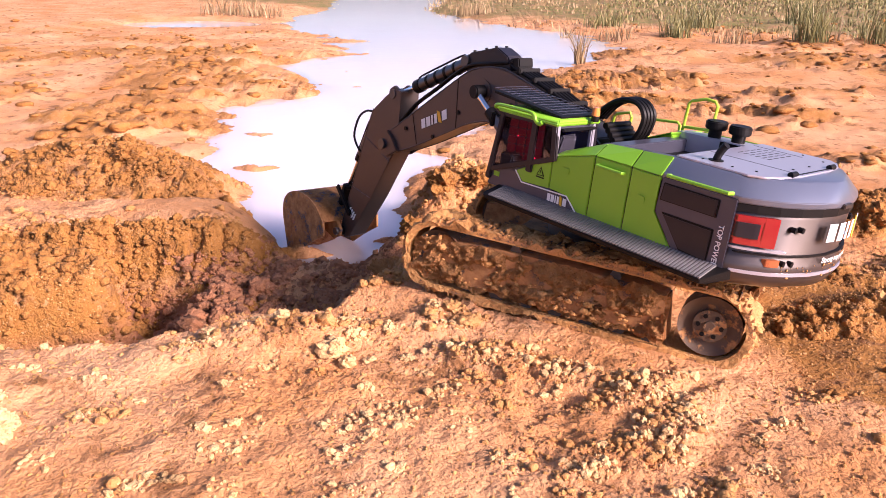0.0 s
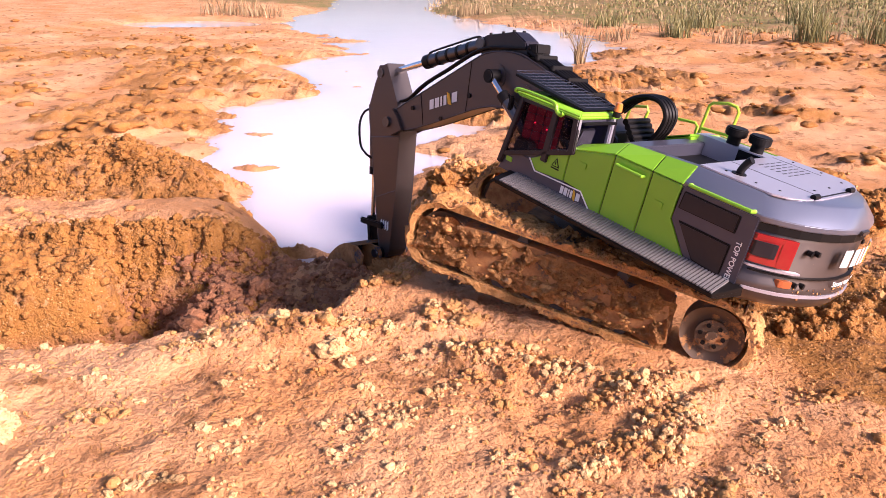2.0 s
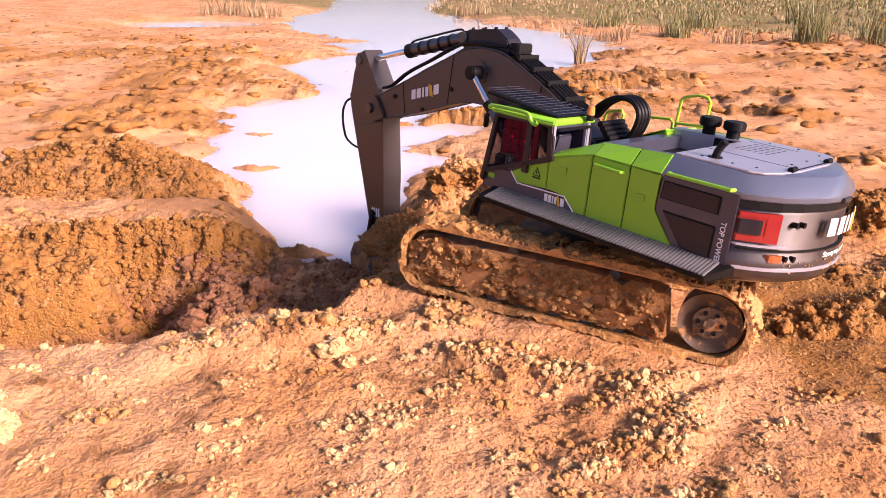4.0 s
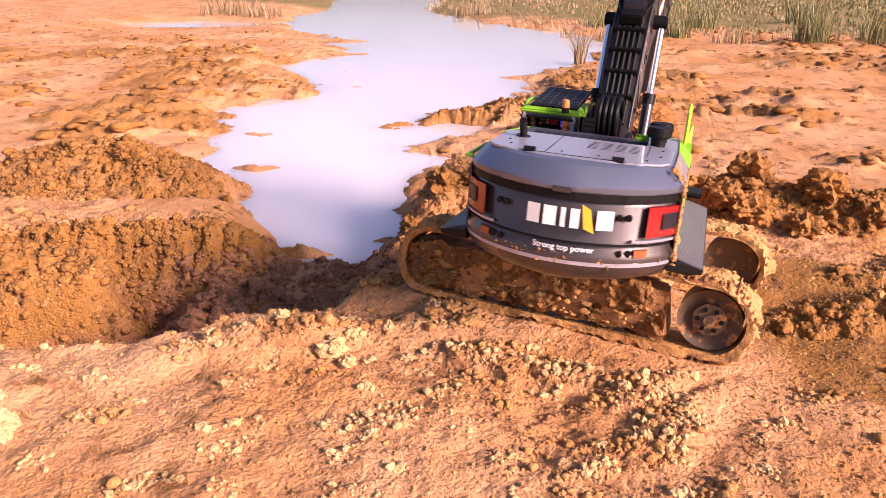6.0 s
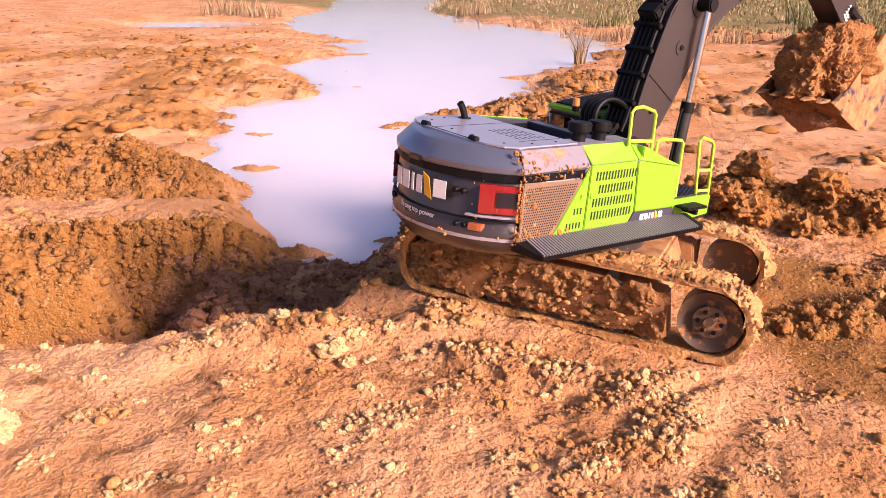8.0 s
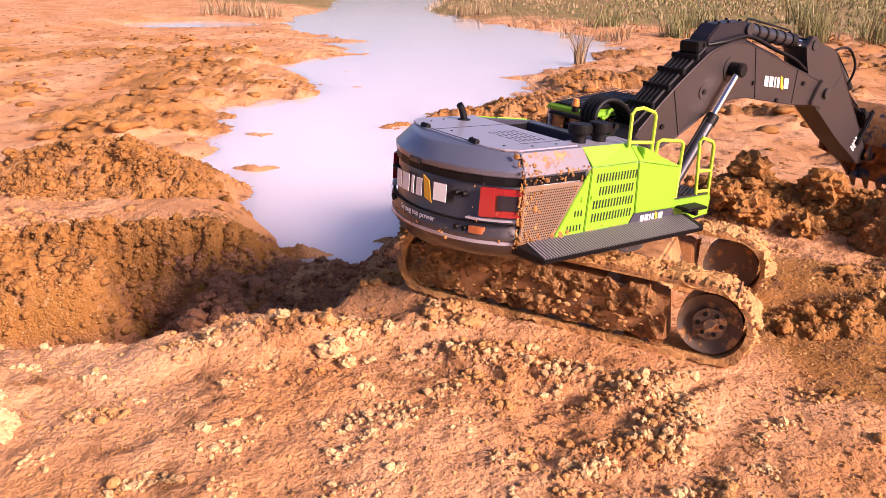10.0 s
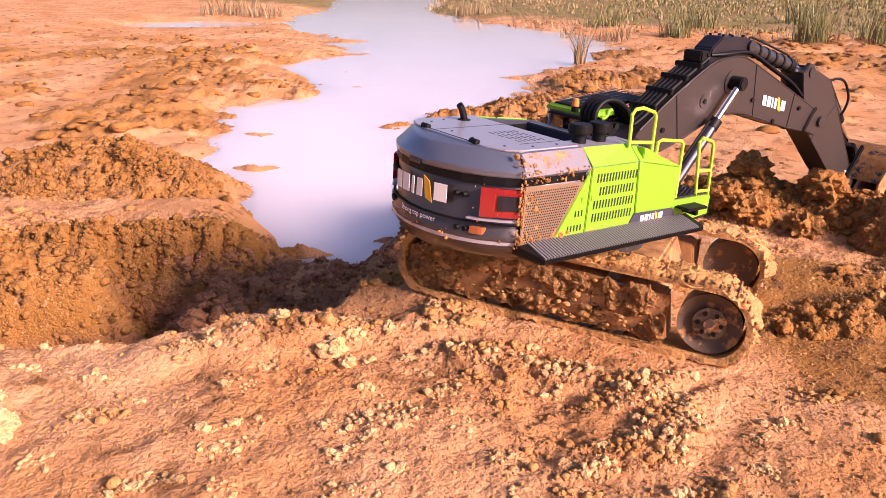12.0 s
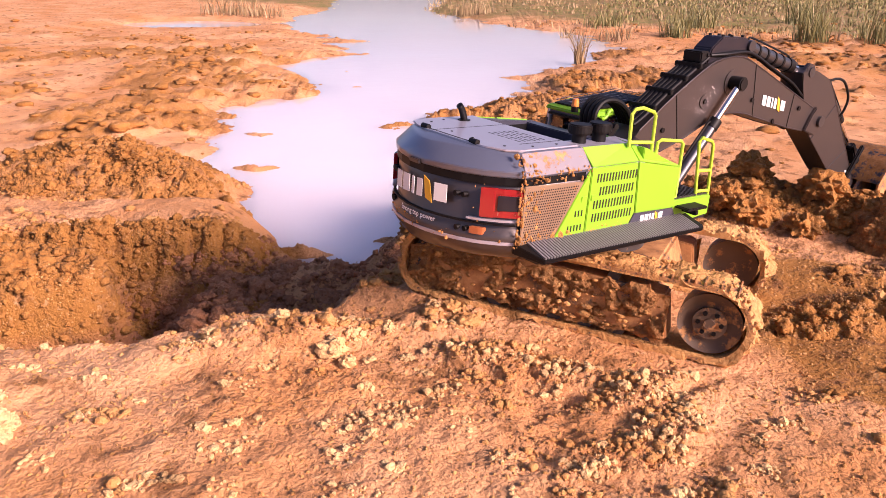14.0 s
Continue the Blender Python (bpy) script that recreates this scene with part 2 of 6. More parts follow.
def fbm(x, y, size, octaves=4, seed=0, gain=0.5):
    """Between -1 and 1."""
    out, amp, total, k = 0.0, 1.0, 0.0, 1.0 / size
    for o in range(octaves):
        c, s = math.cos(0.6 * o + seed), math.sin(0.6 * o + seed)
        out = out + amp * (2 * value_noise((x * c - y * s) * k + 17.3 * o, (x * s + y * c) * k - 9.1 * o, seed + o) - 1)
        total += amp
        amp *= gain
        k *= 2.03
    return out / total


def lumps(x, y, size, seed=0):
    """Rounded crumbs with cracks between them: 0 to 1."""
    ix, iy = np.floor(x / size), np.floor(y / size)
    best = np.full(np.shape(x), 9.0)
    second = np.full(np.shape(x), 9.0)
    for dx, dy in product((-1, 0, 1), (-1, 0, 1)):
        jx, jy = ix + dx, iy + dy
        px, py = jx + lattice(jx, jy, seed), jy + lattice(jx, jy, seed + 7)
        d = np.hypot(x / size - px, y / size - py)
        second = np.minimum(second, np.maximum(best, d))
        best = np.minimum(best, d)
    return np.clip((second - best) * 1.6, 0, 1) ** 0.6


def step(a, b, v):
    t = np.clip((v - a) / (b - a), 0, 1)
    return t * t * (3 - 2 * t)


# ------------------------------------------------------------------ ground
# plan of the pool's shore, x and y in metres
SHORE = [(-0.134, 1.167), (-0.267, 1.197), (-0.377, 1.289), (-0.401, 1.374), (-0.444, 1.544), (-0.425, 1.629), (-0.535, 1.787), (-0.632, 1.884), (-0.644, 2.115),
         (-0.802, 2.65), (-0.511, 2.918), (-0.608, 3.307), (-0.851, 3.89), (-0.486, 4.316), (-0.754, 4.802), (-0.511, 4.984), (-1.155, 5.775), (-1.398, 6.504),
         (-1.337, 8.51), (-1.945, 14.588), (-0.243, 15.804), (0.122, 9.726), (0, 8.024), (0.425, 6.565), (1.0, 5.471), (1.0, 4.60), (0.875, 4.012),
         (0.511, 3.708), (0.328, 3.307), (0.292, 2.747), (-0.024, 2.456), (0.195, 2.346), (-0.085, 2.091), (0.036, 1.945), (-0.109, 1.702), (-0.097, 1.52),
         (-0.024, 1.362), (-0.109, 1.289)]
POOL = -0.085                       # level of the water; the machine stands on higher ground
# heaps: x, y, half-length, half-width, turn in degrees, height, how crumbly
HEAPS = [(-0.74, 1.62, 0.33, 0.20, -10, 0.085, 1.0), (-0.52, 1.48, 0.14, 0.10, -30, 0.040, 1.0), (-0.95, 1.38, 0.22, 0.12, 0, 0.035, 0.2),
         (-0.62, 1.20, 0.26, 0.11, 0, 0.062, 0.6), (-0.38, 1.16, 0.14, 0.09, -28, 0.040, 0.8), (-0.70, 1.04, 0.10, 0.06, 0, 0.030, 0.8),
         (0.02, 1.34, 0.16, 0.15, 10, 0.125, 0.9), (-0.03, 1.21, 0.10, 0.08, 0, 0.050, 0.9), (0.12, 1.24, 0.10, 0.10, 0, 0.05, 0.9), (-0.16, 1.10, 0.14, 0.06, 0, 0.018, 1.0),
         (0.50, 1.19, 0.13, 0.12, 0, 0.062, 1.0), (0.64, 1.12, 0.13, 0.10, 20, 0.050, 1.0), (0.80, 1.20, 0.14, 0.10, 0, 0.045, 1.0),
         (-0.16, 0.72, 0.16, 0.055, 6, 0.020, 0.5), (0.02, 0.76, 0.08, 0.06, 0, 0.016, 0.8), (-0.40, 0.655, 0.10, 0.05, 0, 0.010, 0.4),
         (0.08, 0.66, 0.12, 0.025, -12, 0.010, 1.0), (0.18, 0.63, 0.06, 0.03, 30, 0.008, 1.0), (0.16, 0.56, 0.12, 0.03, 25, 0.006, 0.8),
         (0.48, 0.80, 0.16, 0.05, 10, 0.010, 1.0), (0.62, 0.92, 0.14, 0.05, 0, 0.010, 0.9),
         (-1.10, 2.32, 0.19, 0.07, 0, 0.03, 0.9), (-0.95, 3.0, 0.40, 0.12, 0, 0.02, 0.7), (-1.2, 3.9, 0.6, 0.14, 0, 0.03, 0.7),
         (0.62, 2.7, 0.28, 0.14, 0, 0.018, 0.8), (0.35, 2.35, 0.16, 0.10, 0, 0.022, 0.9), (1.3, 2.6, 0.3, 0.1, 0, 0.015, 0.5)]
# mud banks in the pool: x, y, half-length, half-width, height over the water
SPITS = [(-0.24, 1.25, 0.10, 0.030, 0.012), (-0.565, 3.16, 0.07, 0.05, 0.006), (-0.345, 3.11, 0.08, 0.05, 0.008), (-0.44, 4.29, 0.13, 0.06, 0.008), (-0.44, 3.57, 0.04, 0.03, 0.005), (-0.53, 2.24, 0.17, 0.05, 0.006),
         (-0.46, 1.83, 0.14, 0.05, 0.012), (-0.10, 1.31, 0.07, 0.03, 0.008), (-0.13, 2.35, 0.20, 0.07, 0.010), (-0.04, 2.0, 0.16, 0.05, 0.010)]


def shore_distance(x, y):
    """Metres inside the pool (positive) or outside it."""
    inside = np.zeros(x.shape, bool)
    best = np.full(x.shape, 1e9)
    for (x0, y0), (x1, y1) in zip(SHORE, SHORE[1:] + SHORE[:1]):
        ex, ey = x1 - x0, y1 - y0
        t = np.clip(((x - x0) * ex + (y - y0) * ey) / (ex * ex + ey * ey), 0, 1)
        best = np.minimum(best, np.hypot(x - x0 - t * ex, y - y0 - t * ey))
        cross = ((y0 > y) != (y1 > y)) & (x < (x1 - x0) * (y - y0) / (y1 - y0 + 1e-12) + x0)
        inside ^= cross
    return np.where(inside, best, -best)


def terrain(x, y):
    """Height of the ground and how crumbly it is."""
    # the bank that the machine stands on, with a dug scarp at its far edge
    edge = np.interp(x, [-1.2, -0.45, -0.33, -0.28, -0.24, -0.16, -0.05, 0.10, 0.45, 0.60, 1.2], [0.700, 0.702, 0.706, 0.738, 0.778, 0.785, 0.835, 1.04, 1.08, 1.02, 1.02]) + 0.012 * fbm(x, y, 0.10, 3, 51)
    width = np.interp(x, [-0.2, -0.05, 0.12, 0.4], [0.035, 0.055, 0.22, 0.55])
    low = -0.066 + 0.010 * np.clip((y - 2.5) / 3, 0, 2) + 0.02 * fbm(x, y, 2.5, 3, 5) * step(1.8, 4.5, y)
    z = low + (0.020 - low) * step(1.0, 0.0, (y - edge) / width) + 0.006 * fbm(x, y, 0.45, 4, 3)
    rough = 0.14 + 0.35 * fbm(x, y, 0.20, 3, 8)
    scarp = step(-0.2, 0.4, (y - edge) / width) * step(0.12, -0.02, x) * step(1.30, 1.16, y)
    rough = np.maximum(rough, scarp)
    # flat pans of drying mud with low ribs far off
    z = z + 0.024 * fbm(x * 0.4, y, 0.18, 6, 11, 0.66) * step(1.5, 2.8, y)
    churned = step(0.0, 0.30, fbm(x * 0.85, y, 0.50, 4, 14, 0.6)) * step(1.35, 1.9, y) * step(7.0, 4.0, y)
    z = z + churned * (0.050 * (0.40 - np.abs(fbm(x * 0.7, y, 0.16, 5, 15, 0.62)) * 1.6) + 0.012)
    rough = np.maximum(rough, churned)
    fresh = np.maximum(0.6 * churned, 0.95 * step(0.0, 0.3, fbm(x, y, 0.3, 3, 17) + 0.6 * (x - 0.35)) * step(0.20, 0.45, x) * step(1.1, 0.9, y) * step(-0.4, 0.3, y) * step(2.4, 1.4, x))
    wx, wy = x + 0.05 * fbm(x, y, 0.16, 3, 21), y + 0.05 * fbm(x, y, 0.16, 3, 22)
    for hx, hy, rx, ry, turn, height, crumb in HEAPS:
        c, s = math.cos(radians(turn)), math.sin(radians(turn))
        u, v = ((wx - hx) * c + (wy - hy) * s) / rx, (-(wx - hx) * s + (wy - hy) * c) / ry
        f = step(1.25, 0.0, np.hypot(u, v))
        z = z + height * f
        rough = np.maximum(rough, crumb * np.clip(f * 2.2, 0, 1))
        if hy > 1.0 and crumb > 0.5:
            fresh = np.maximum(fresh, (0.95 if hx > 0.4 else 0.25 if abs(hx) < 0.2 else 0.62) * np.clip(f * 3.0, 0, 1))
    # the pool's bed
    far = np.clip(y, 0.8, 4)
    d = shore_distance(x + 0.03 * fbm(x, y, 0.14, 4, 31) * far, y + 0.05 * fbm(x, y, 0.16, 4, 32) * far)
    wide = np.clip(y * 0.05, 0.05, 0.5)
    z = z + (POOL - 0.035 - z) * step(-1.0, 1.6, d / wide) + 0.005 * fbm(x, y, 0.05, 3, 41)
    rough = rough * step(2.0, 0.0, d / wide)
    z = np.where(d < -0.9 * wide, np.maximum(z, POOL + 0.004), z)
    # mud banks just breaking the water
    for hx, hy, rx, ry, height in SPITS:
        f = step(1.3, 0.0, np.hypot((x + 0.3 * ry * fbm(x, y, 0.05, 3, 46) - hx) / rx, (y + 0.8 * ry * fbm(x, y, 0.06, 3, 47) - hy) / ry))
        z = np.where(d > -wide, np.maximum(z, POOL - 0.035 + (height + 0.035) * f), z)
    # a second puddle far off
    pud = np.hypot((x + 1.98 + 0.2 * fbm(x, y, 0.5, 3, 45)) / 0.50, (y - 6.4) / 0.34)
    z = z + (np.minimum(z, POOL + 0.006) - z) * step(1.1, 0.7, np.hypot((x + 1.95) / 0.8, (y - 5.9) / 1.0))
    z = z + (np.minimum(z, POOL - 0.012) - z) * step(1.15, 0.85, pud)
    # the pit at the trench's end
    rim = np.interp(x, [-1.2, -0.62, -0.46, -0.40, -0.33, -0.26], [1.14, 1.14, 1.16, 1.17, 1.19, 1.24]) + 0.030 * fbm(x, y, 0.11, 4, 52, 0.6)
    wall = step(-0.095, 0.0, y - rim)
    floor = np.interp(x, [-0.6, -0.44, -0.34], [-0.170, -0.150, -0.078]) + 0.012 * fbm(x, y, 0.06, 3, 53)
    terrace = -0.008 + 0.010 * fbm(x, y, 0.12, 3, 54)
    inside = step(-0.18, -0.30, x) * step(-1.35, -0.95, x) * step(1.0, 0.9, (y - 0.6) / 0.80) * step(0.0, 1.0, (y - edge) / width)
    z = z * (1 - inside) + inside * (floor + (np.maximum(z, terrace * step(-0.24, -0.42, x) + z * step(-0.42, -0.24, x)) - floor) * wall)
    pit = inside * (1 - wall)
    cut = inside * step(-0.10, -0.02, y - rim) * step(0.05, 0.0, y - rim)
    rough = np.maximum(rough * (1 - 0.5 * inside * wall), np.maximum(0.9 * pit, 0.8 * cut))
    fresh = np.maximum(fresh * (1 - 0.8 * inside * wall), np.maximum(0.9 * cut, 0.9 * pit))
    z = z + scarp * 0.022 * (0.3 - np.abs(fbm(x, y, 0.05, 5, 57, 0.65)))
    z = z + cut * 0.048 * (0.25 - np.abs(fbm(x + 0.4 * y, y * 0.6, 0.045, 5, 56, 0.7)))
    # a slab slipped off the pit's wall
    f = step(1.12, 0.80, np.hypot((wx + 0.62) / 0.150, (wy - 1.005) / 0.072))
    z = z + (np.maximum(z, -0.016 + 0.15 * (y - 0.985)) - z) * f
    rough = np.maximum(rough, 0.9 * np.clip(2 * f, 0, 1))
    fresh = np.maximum(fresh * (1 - 0.25 * f), 0.6 * np.clip(2 * f, 0, 1) * (1 - f))
    # the pressed bed under the crawler tracks
    u, v = (x - 0.171) * -0.903 + (y - 0.843) * 0.428, (x - 0.171) * -0.428 + (y - 0.843) * -0.903
    bed = step(0.30, 0.22, np.abs(u)) * step(0.17, 0.12, np.abs(v))
    z = z * (1 - bed) + bed * (0.022 + 0.045 * u + 0.03 * v)
    # crumbs
    r = np.clip(rough, 0, 1)
    near = np.clip(1.6 / np.maximum(y, 0.8), 0.3, 1)
    z = z + r * ((0.016 + 0.006 * fresh) * (0.35 - np.abs(fbm(wx, wy, 0.07, 5, 61, 0.68)) * 1.5) + 0.0050 * (lumps(x + 0.01 * fbm(x, y, 0.03, 2, 64), y, 0.018, 62) - 0.5) * near + 0.0050 * (lumps(x, y, 0.009, 63) - 0.5) * near)
    z = z + 0.0022 * fbm(x, y, 0.022, 4, 71, 0.6) + 0.0030 * fbm(x, y, 0.075, 4, 72, 0.5) + 0.0012 * (lumps(x, y, 0.008, 73) - 0.5)
    return z, r, d, np.clip(fresh, 0, 1)


def graded(lo, fine0, fine1, hi, h, grow, grow_back):
    mid = np.arange(fine0, fine1, h)
    out, s = [fine1], h
    while out[-1] < hi:
        s *= grow
        out.append(out[-1] + s)
    back, s = [fine0 - h], h
    while back[-1] > lo:
        s *= grow_back
        back.append(back[-1] - s)
    return np.concatenate([back[::-1], mid, out])


gx = graded(-400, -0.68, 0.74, 400, 0.0034, 1.026, 1.026)
gy = graded(-300, 0.46, 1.60, 900, 0.0034, 1.018, 1.09)
GX, GY = np.meshgrid(gx, gy)
GZ, GR, GD, GF = terrain(GX, GY)
behind = np.clip(1 - np.hypot(GX, GY - 0.0) / 0.3, 0, 1)
GZ = GZ - 0.02 * behind


def sheet(name, xs, ys, zs, material):
    me = bpy.data.meshes.new(name)
    ny, nx = xs.shape
    co = np.stack([xs, ys, zs], -1).reshape(-1, 3).astype(np.float32)
    i = (np.arange(ny - 1)[:, None] * nx + np.arange(nx - 1)[None, :]).reshape(-1)
    quads = np.stack([i, i + 1, i + nx + 1, i + nx], -1).astype(np.int32)
    me.vertices.add(len(co))
    me.vertices.foreach_set("co", co.reshape(-1))
    me.loops.add(quads.size)
    me.loops.foreach_set("vertex_index", quads.reshape(-1))
    me.polygons.add(len(quads))
    me.polygons.foreach_set("loop_start", np.arange(0, quads.size, 4, dtype=np.int32))
    me.polygons.foreach_set("use_smooth", np.ones(len(quads), bool))
    me.update(calc_edges=True)
    me.materials.append(material)
    return new(name, me)


ground = tagged(sheet("ground", GX, GY, GZ, SOIL), "orange sandy clay ground, dug up and rutted around a pool", "ground", kind="structure")

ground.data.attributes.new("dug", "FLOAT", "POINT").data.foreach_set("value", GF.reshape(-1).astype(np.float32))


def pool(cell):
    """The water's sheet: cells over the pool and the far puddle alone."""
    nx, ny = int(8.0 / cell), int(16.0 / cell)
    xs, ys = np.meshgrid(-4.3 + cell * np.arange(nx + 1), 1.10 + cell * np.arange(ny + 1))
    cx, cy = xs[:-1, :-1] + cell / 2, ys[:-1, :-1] + cell / 2
    wet = (shore_distance(cx, cy) > -0.10 - 0.05 * cy) & ~((cy < 1.24) & (cx < -0.32))
    wet |= np.hypot((cx + 1.98) / 0.85, (cy - 6.4) / 0.6) < 1
    me = bpy.data.meshes.new("water")
    i = (np.arange(ny)[:, None] * (nx + 1) + np.arange(nx)[None, :])[wet]
    me.from_pydata(np.stack([xs, ys, np.full_like(xs, POOL)], -1).reshape(-1, 3).tolist(), [], np.stack([i, i + 1, i + nx + 2, i + nx + 1], -1).tolist())
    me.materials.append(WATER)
    return new("water", me)


water = tagged(pool(0.08), "still milky rain pool, coloured near white for the pale sky it mirrors", "water", kind="structure")


def ground_height(x, y):
    return float(terrain(np.array([[x]]), np.array([[y]]))[0][0, 0])


# ------------------------------------------------------------------ the machine's measures, in metres
DECK = 0.0944                       # height of the swing table over the tracks' soles
FOOT = Vector((0.0230, -0.002, 0.0779))   # the boom's foot pin in the house
BOOM = 0.3836                       # foot pin to arm pin
ARM = 0.2028                        # arm pin to bucket pin
excavator = tagged(empty("excavator"), "muddy lime-green and charcoal remote-controlled model excavator on crawler tracks", "toy excavator")

WHEEL = painted("muddy_wheel", (0.075, 0.045, 0.028), 0.6, 0.0, mud=0.65, mud_scale=60)
# ---- crawler tracks
WHEEL_X, WHEEL_Z, LOOP_R = 0.150, 0.040, 0.0385


def loop_point(s, r=LOOP_R):
    """A point and its outward turn along the track loop, s from 0 to 1."""
    straight, arc = 2 * WHEEL_X, math.pi * r
    d = (s % 1) * (2 * straight + 2 * arc)
    if d < straight:
        return -WHEEL_X + d, WHEEL_Z + r, math.pi / 2
    d -= straight
    if d < arc:
        t = math.pi / 2 - d / r
        return WHEEL_X + r * math.cos(t), WHEEL_Z + r * math.sin(t), t
    d -= arc
    if d < straight:
        return WHEEL_X - d, WHEEL_Z - r, -math.pi / 2
    d -= straight
    t = -math.pi / 2 - d / r
    return -WHEEL_X + r * math.cos(t), WHEEL_Z + r * math.sin(t), t


def rough_up(bm, amount, size, seed):
    for v in bm.verts:
        v.co += v.normal * amount * noise.fractal(v.co / size + Vector((seed, seed * 2, 0)), 0.9, 2.0, 4)
    return bm


def wheel_mesh(r, y0, y1, inner=0.62):
    bm = rod((0, y0, 0), (0, y1, 0), r, 36)
    out = [f for f in bm.faces if len(f.verts) > 4 and f.calc_center_median().y > (y0 + y1) / 2]
    res = bmesh.ops.inset_region(bm, faces=out, thickness=r * 0.14)
    bmesh.ops.translate(bm, verts=list({v for f in out for v in f.verts}), vec=(0, -0.003, 0))
    bmesh.ops.inset_region(bm, faces=out, thickness=r * 0.22)
    bmesh.ops.translate(bm, verts=list({v for f in out for v in f.verts}), vec=(0, -0.003, 0))
    return bm


def track(name, side):
    t = empty(name, excavator)
    yc, half = side * 0.095, 0.0225
    lo, hi = yc - half, yc + half
    # each shoe is a plate of its own with two ribs
    me = None
    count = 54
    for i in range(count):
        x, z, a = loop_point(i / count)
        if me is None:
            bm = box(-0.0078, 0.0078, -half, half, -0.0025, 0.0012, 0.0005)
            for rx in (-0.005, 0.004):
                b2 = box(rx - 0.0009, rx + 0.0009, -half, half, 0.001, 0.0042, 0.0003)
                tmp = bpy.data.meshes.new("tmp")
                b2.to_mesh(tmp)
                b2.free()
                bm.from_mesh(tmp)
                bpy.data.meshes.remove(tmp)
            shoe = part("track_shoe", bm, TRACK_MUD, t)
            me = shoe.data
        else:
            shoe = new("track_shoe", me)
            shoe.parent = t
        shoe.matrix_basis = pose(x, yc, z, 0, 90 - math.degrees(a), 0)
    # mud pressed into the loop
    k = 150
    bm = bmesh.new()
    rings = []
    for i in range(k):
        x, z, a = loop_point(i / k)
        nx, nz = math.cos(a), math.sin(a)
        ring = []
        for j in range(11):
            f = j / 10
            y = lo - 0.001 + f * (2 * half + 0.002)
            o = 0.0050 + 0.0080 * noise.fractal(Vector((x * 60, y * 60 + side * 9, z * 60)), 0.8, 2.1, 5) - 0.003 * abs(2 * f - 1) ** 4
            ring.append(bm.verts.new((x + nx * o, y + 0.0035 * (2 * f - 1) ** 3 * noise.fractal(Vector((x * 45, z * 45, f * 3 + side)), 0.9, 2.0, 3), z + nz * o)))
        for y in (hi, lo):
            ring.append(bm.verts.new((x - nx * 0.004, y, z - nz * 0.004)))
        rings.append(ring)
    for i in range(k):
        r0, r1 = rings[i], rings[(i + 1) % k]
        m = len(r0)
        for j in range(m):
            bm.faces.new((r0[j], r0[(j + 1) % m], r1[(j + 1) % m], r1[j]))
    bmesh.ops.recalc_face_normals(bm, faces=bm.faces[:])
    part("caked_mud", bm, CLOD, t, "wet clay caked over the track shoes", True)
    # frame between the wheels
    out = hi - 0.004 if side > 0 else lo + 0.004
    ins = lo + 0.006 if side > 0 else hi - 0.006
    y0, y1 = min(out, ins), max(out, ins)
    part("track_frame", prism([(-0.112, 0.012), (-0.105, 0.058), (-0.02, 0.066), (0.10, 0.064), (0.172, 0.055), (0.176, 0.03), (0.12, 0.012)], y0, y1, 0.002), FRAME_MUD, t, "track frame plastered with clay")
    # plate with a lumpy clay skin on the outer side
    bm = bmesh.new()
    nx, nz = 150, 36
    grid = []
    for i in range(nx + 1):
        col = []
        for j in range(nz + 1):
            x = -0.110 + 0.290 * i / nx
            rag = noise.fractal(Vector((x * 55, side * 5.1, 0.3)), 0.9, 2.0, 4), noise.fractal(Vector((x * 60, side * 2.1, 4.3)), 0.9, 2.0, 4)
            z_low, z_top = 0.011 + 0.006 * rag[0], (0.064 if -0.09 < x < 0.15 else 0.058) + 0.007 * rag[1]
            z = z_low + (z_top - z_low) * j / nz
            h = noise.fractal(Vector((x * 34, z * 44, side * 3.3)), 0.75, 2.1, 6)
            y = out + side * (0.002 + 0.0155 * max(-0.2, h) * math.sin(math.pi * min(1, max(0, j / nz))) ** 0.4)
            col.append(bm.verts.new((x, y, z)))
        grid.append(col)
    for i in range(nx):
        for j in range(nz):
            bm.faces.new((grid[i][j], grid[i + 1][j], grid[i + 1][j + 1], grid[i][j + 1]))
    bmesh.ops.solidify(bm, geom=bm.faces[:], thickness=0.003)
    bmesh.ops.recalc_face_normals(bm, faces=bm.faces[:])
    part("clay_skin", bm, TRACK_CLAY, t, "lumpy clay stuck to the track frame", True)
    # clods riding on the shoes and stuck to the frame
    rng = random.Random(31 + side)
    seedling = bmesh.new()
    bmesh.ops.create_icosphere(seedling, subdivisions=2, radius=1.0)
    ball = [v.co.copy() for v in seedling.verts]
    tris = [[v.index for v in f.verts] for f in seedling.faces]
    seedling.free()
    pts, faces = [], []
    for k in range(620):
        r = min(0.0042, 0.0013 * math.exp(rng.gauss(0, 0.6)))
        if k < 430:
            x, z, a = loop_point(rng.random())
            c = Vector((x + math.cos(a) * 0.0055, rng.uniform(lo, hi), z + math.sin(a) * 0.0055))
        else:
            c = Vector((rng.uniform(-0.105, 0.17), out + side * 0.004, 0.016 + 0.048 * rng.random() ** 1.4))
        off = Vector((rng.random() * 40, rng.random() * 40, k))
        sx, sy, sz = r * rng.uniform(0.8, 1.8), r * rng.uniform(0.6, 1.1), r * rng.uniform(0.6, 1.1)
        base = len(pts)
        for p in ball:
            g = 1 + 0.5 * noise.fractal(p * 1.8 + off, 0.8, 2.0, 3)
            pts.append((c.x + p.x * sx * g, c.y + p.y * sy * g, c.z + p.z * sz * g))
        faces += [[i + base for i in f] for f in tris]
    me = bpy.data.meshes.new("stuck_clay")
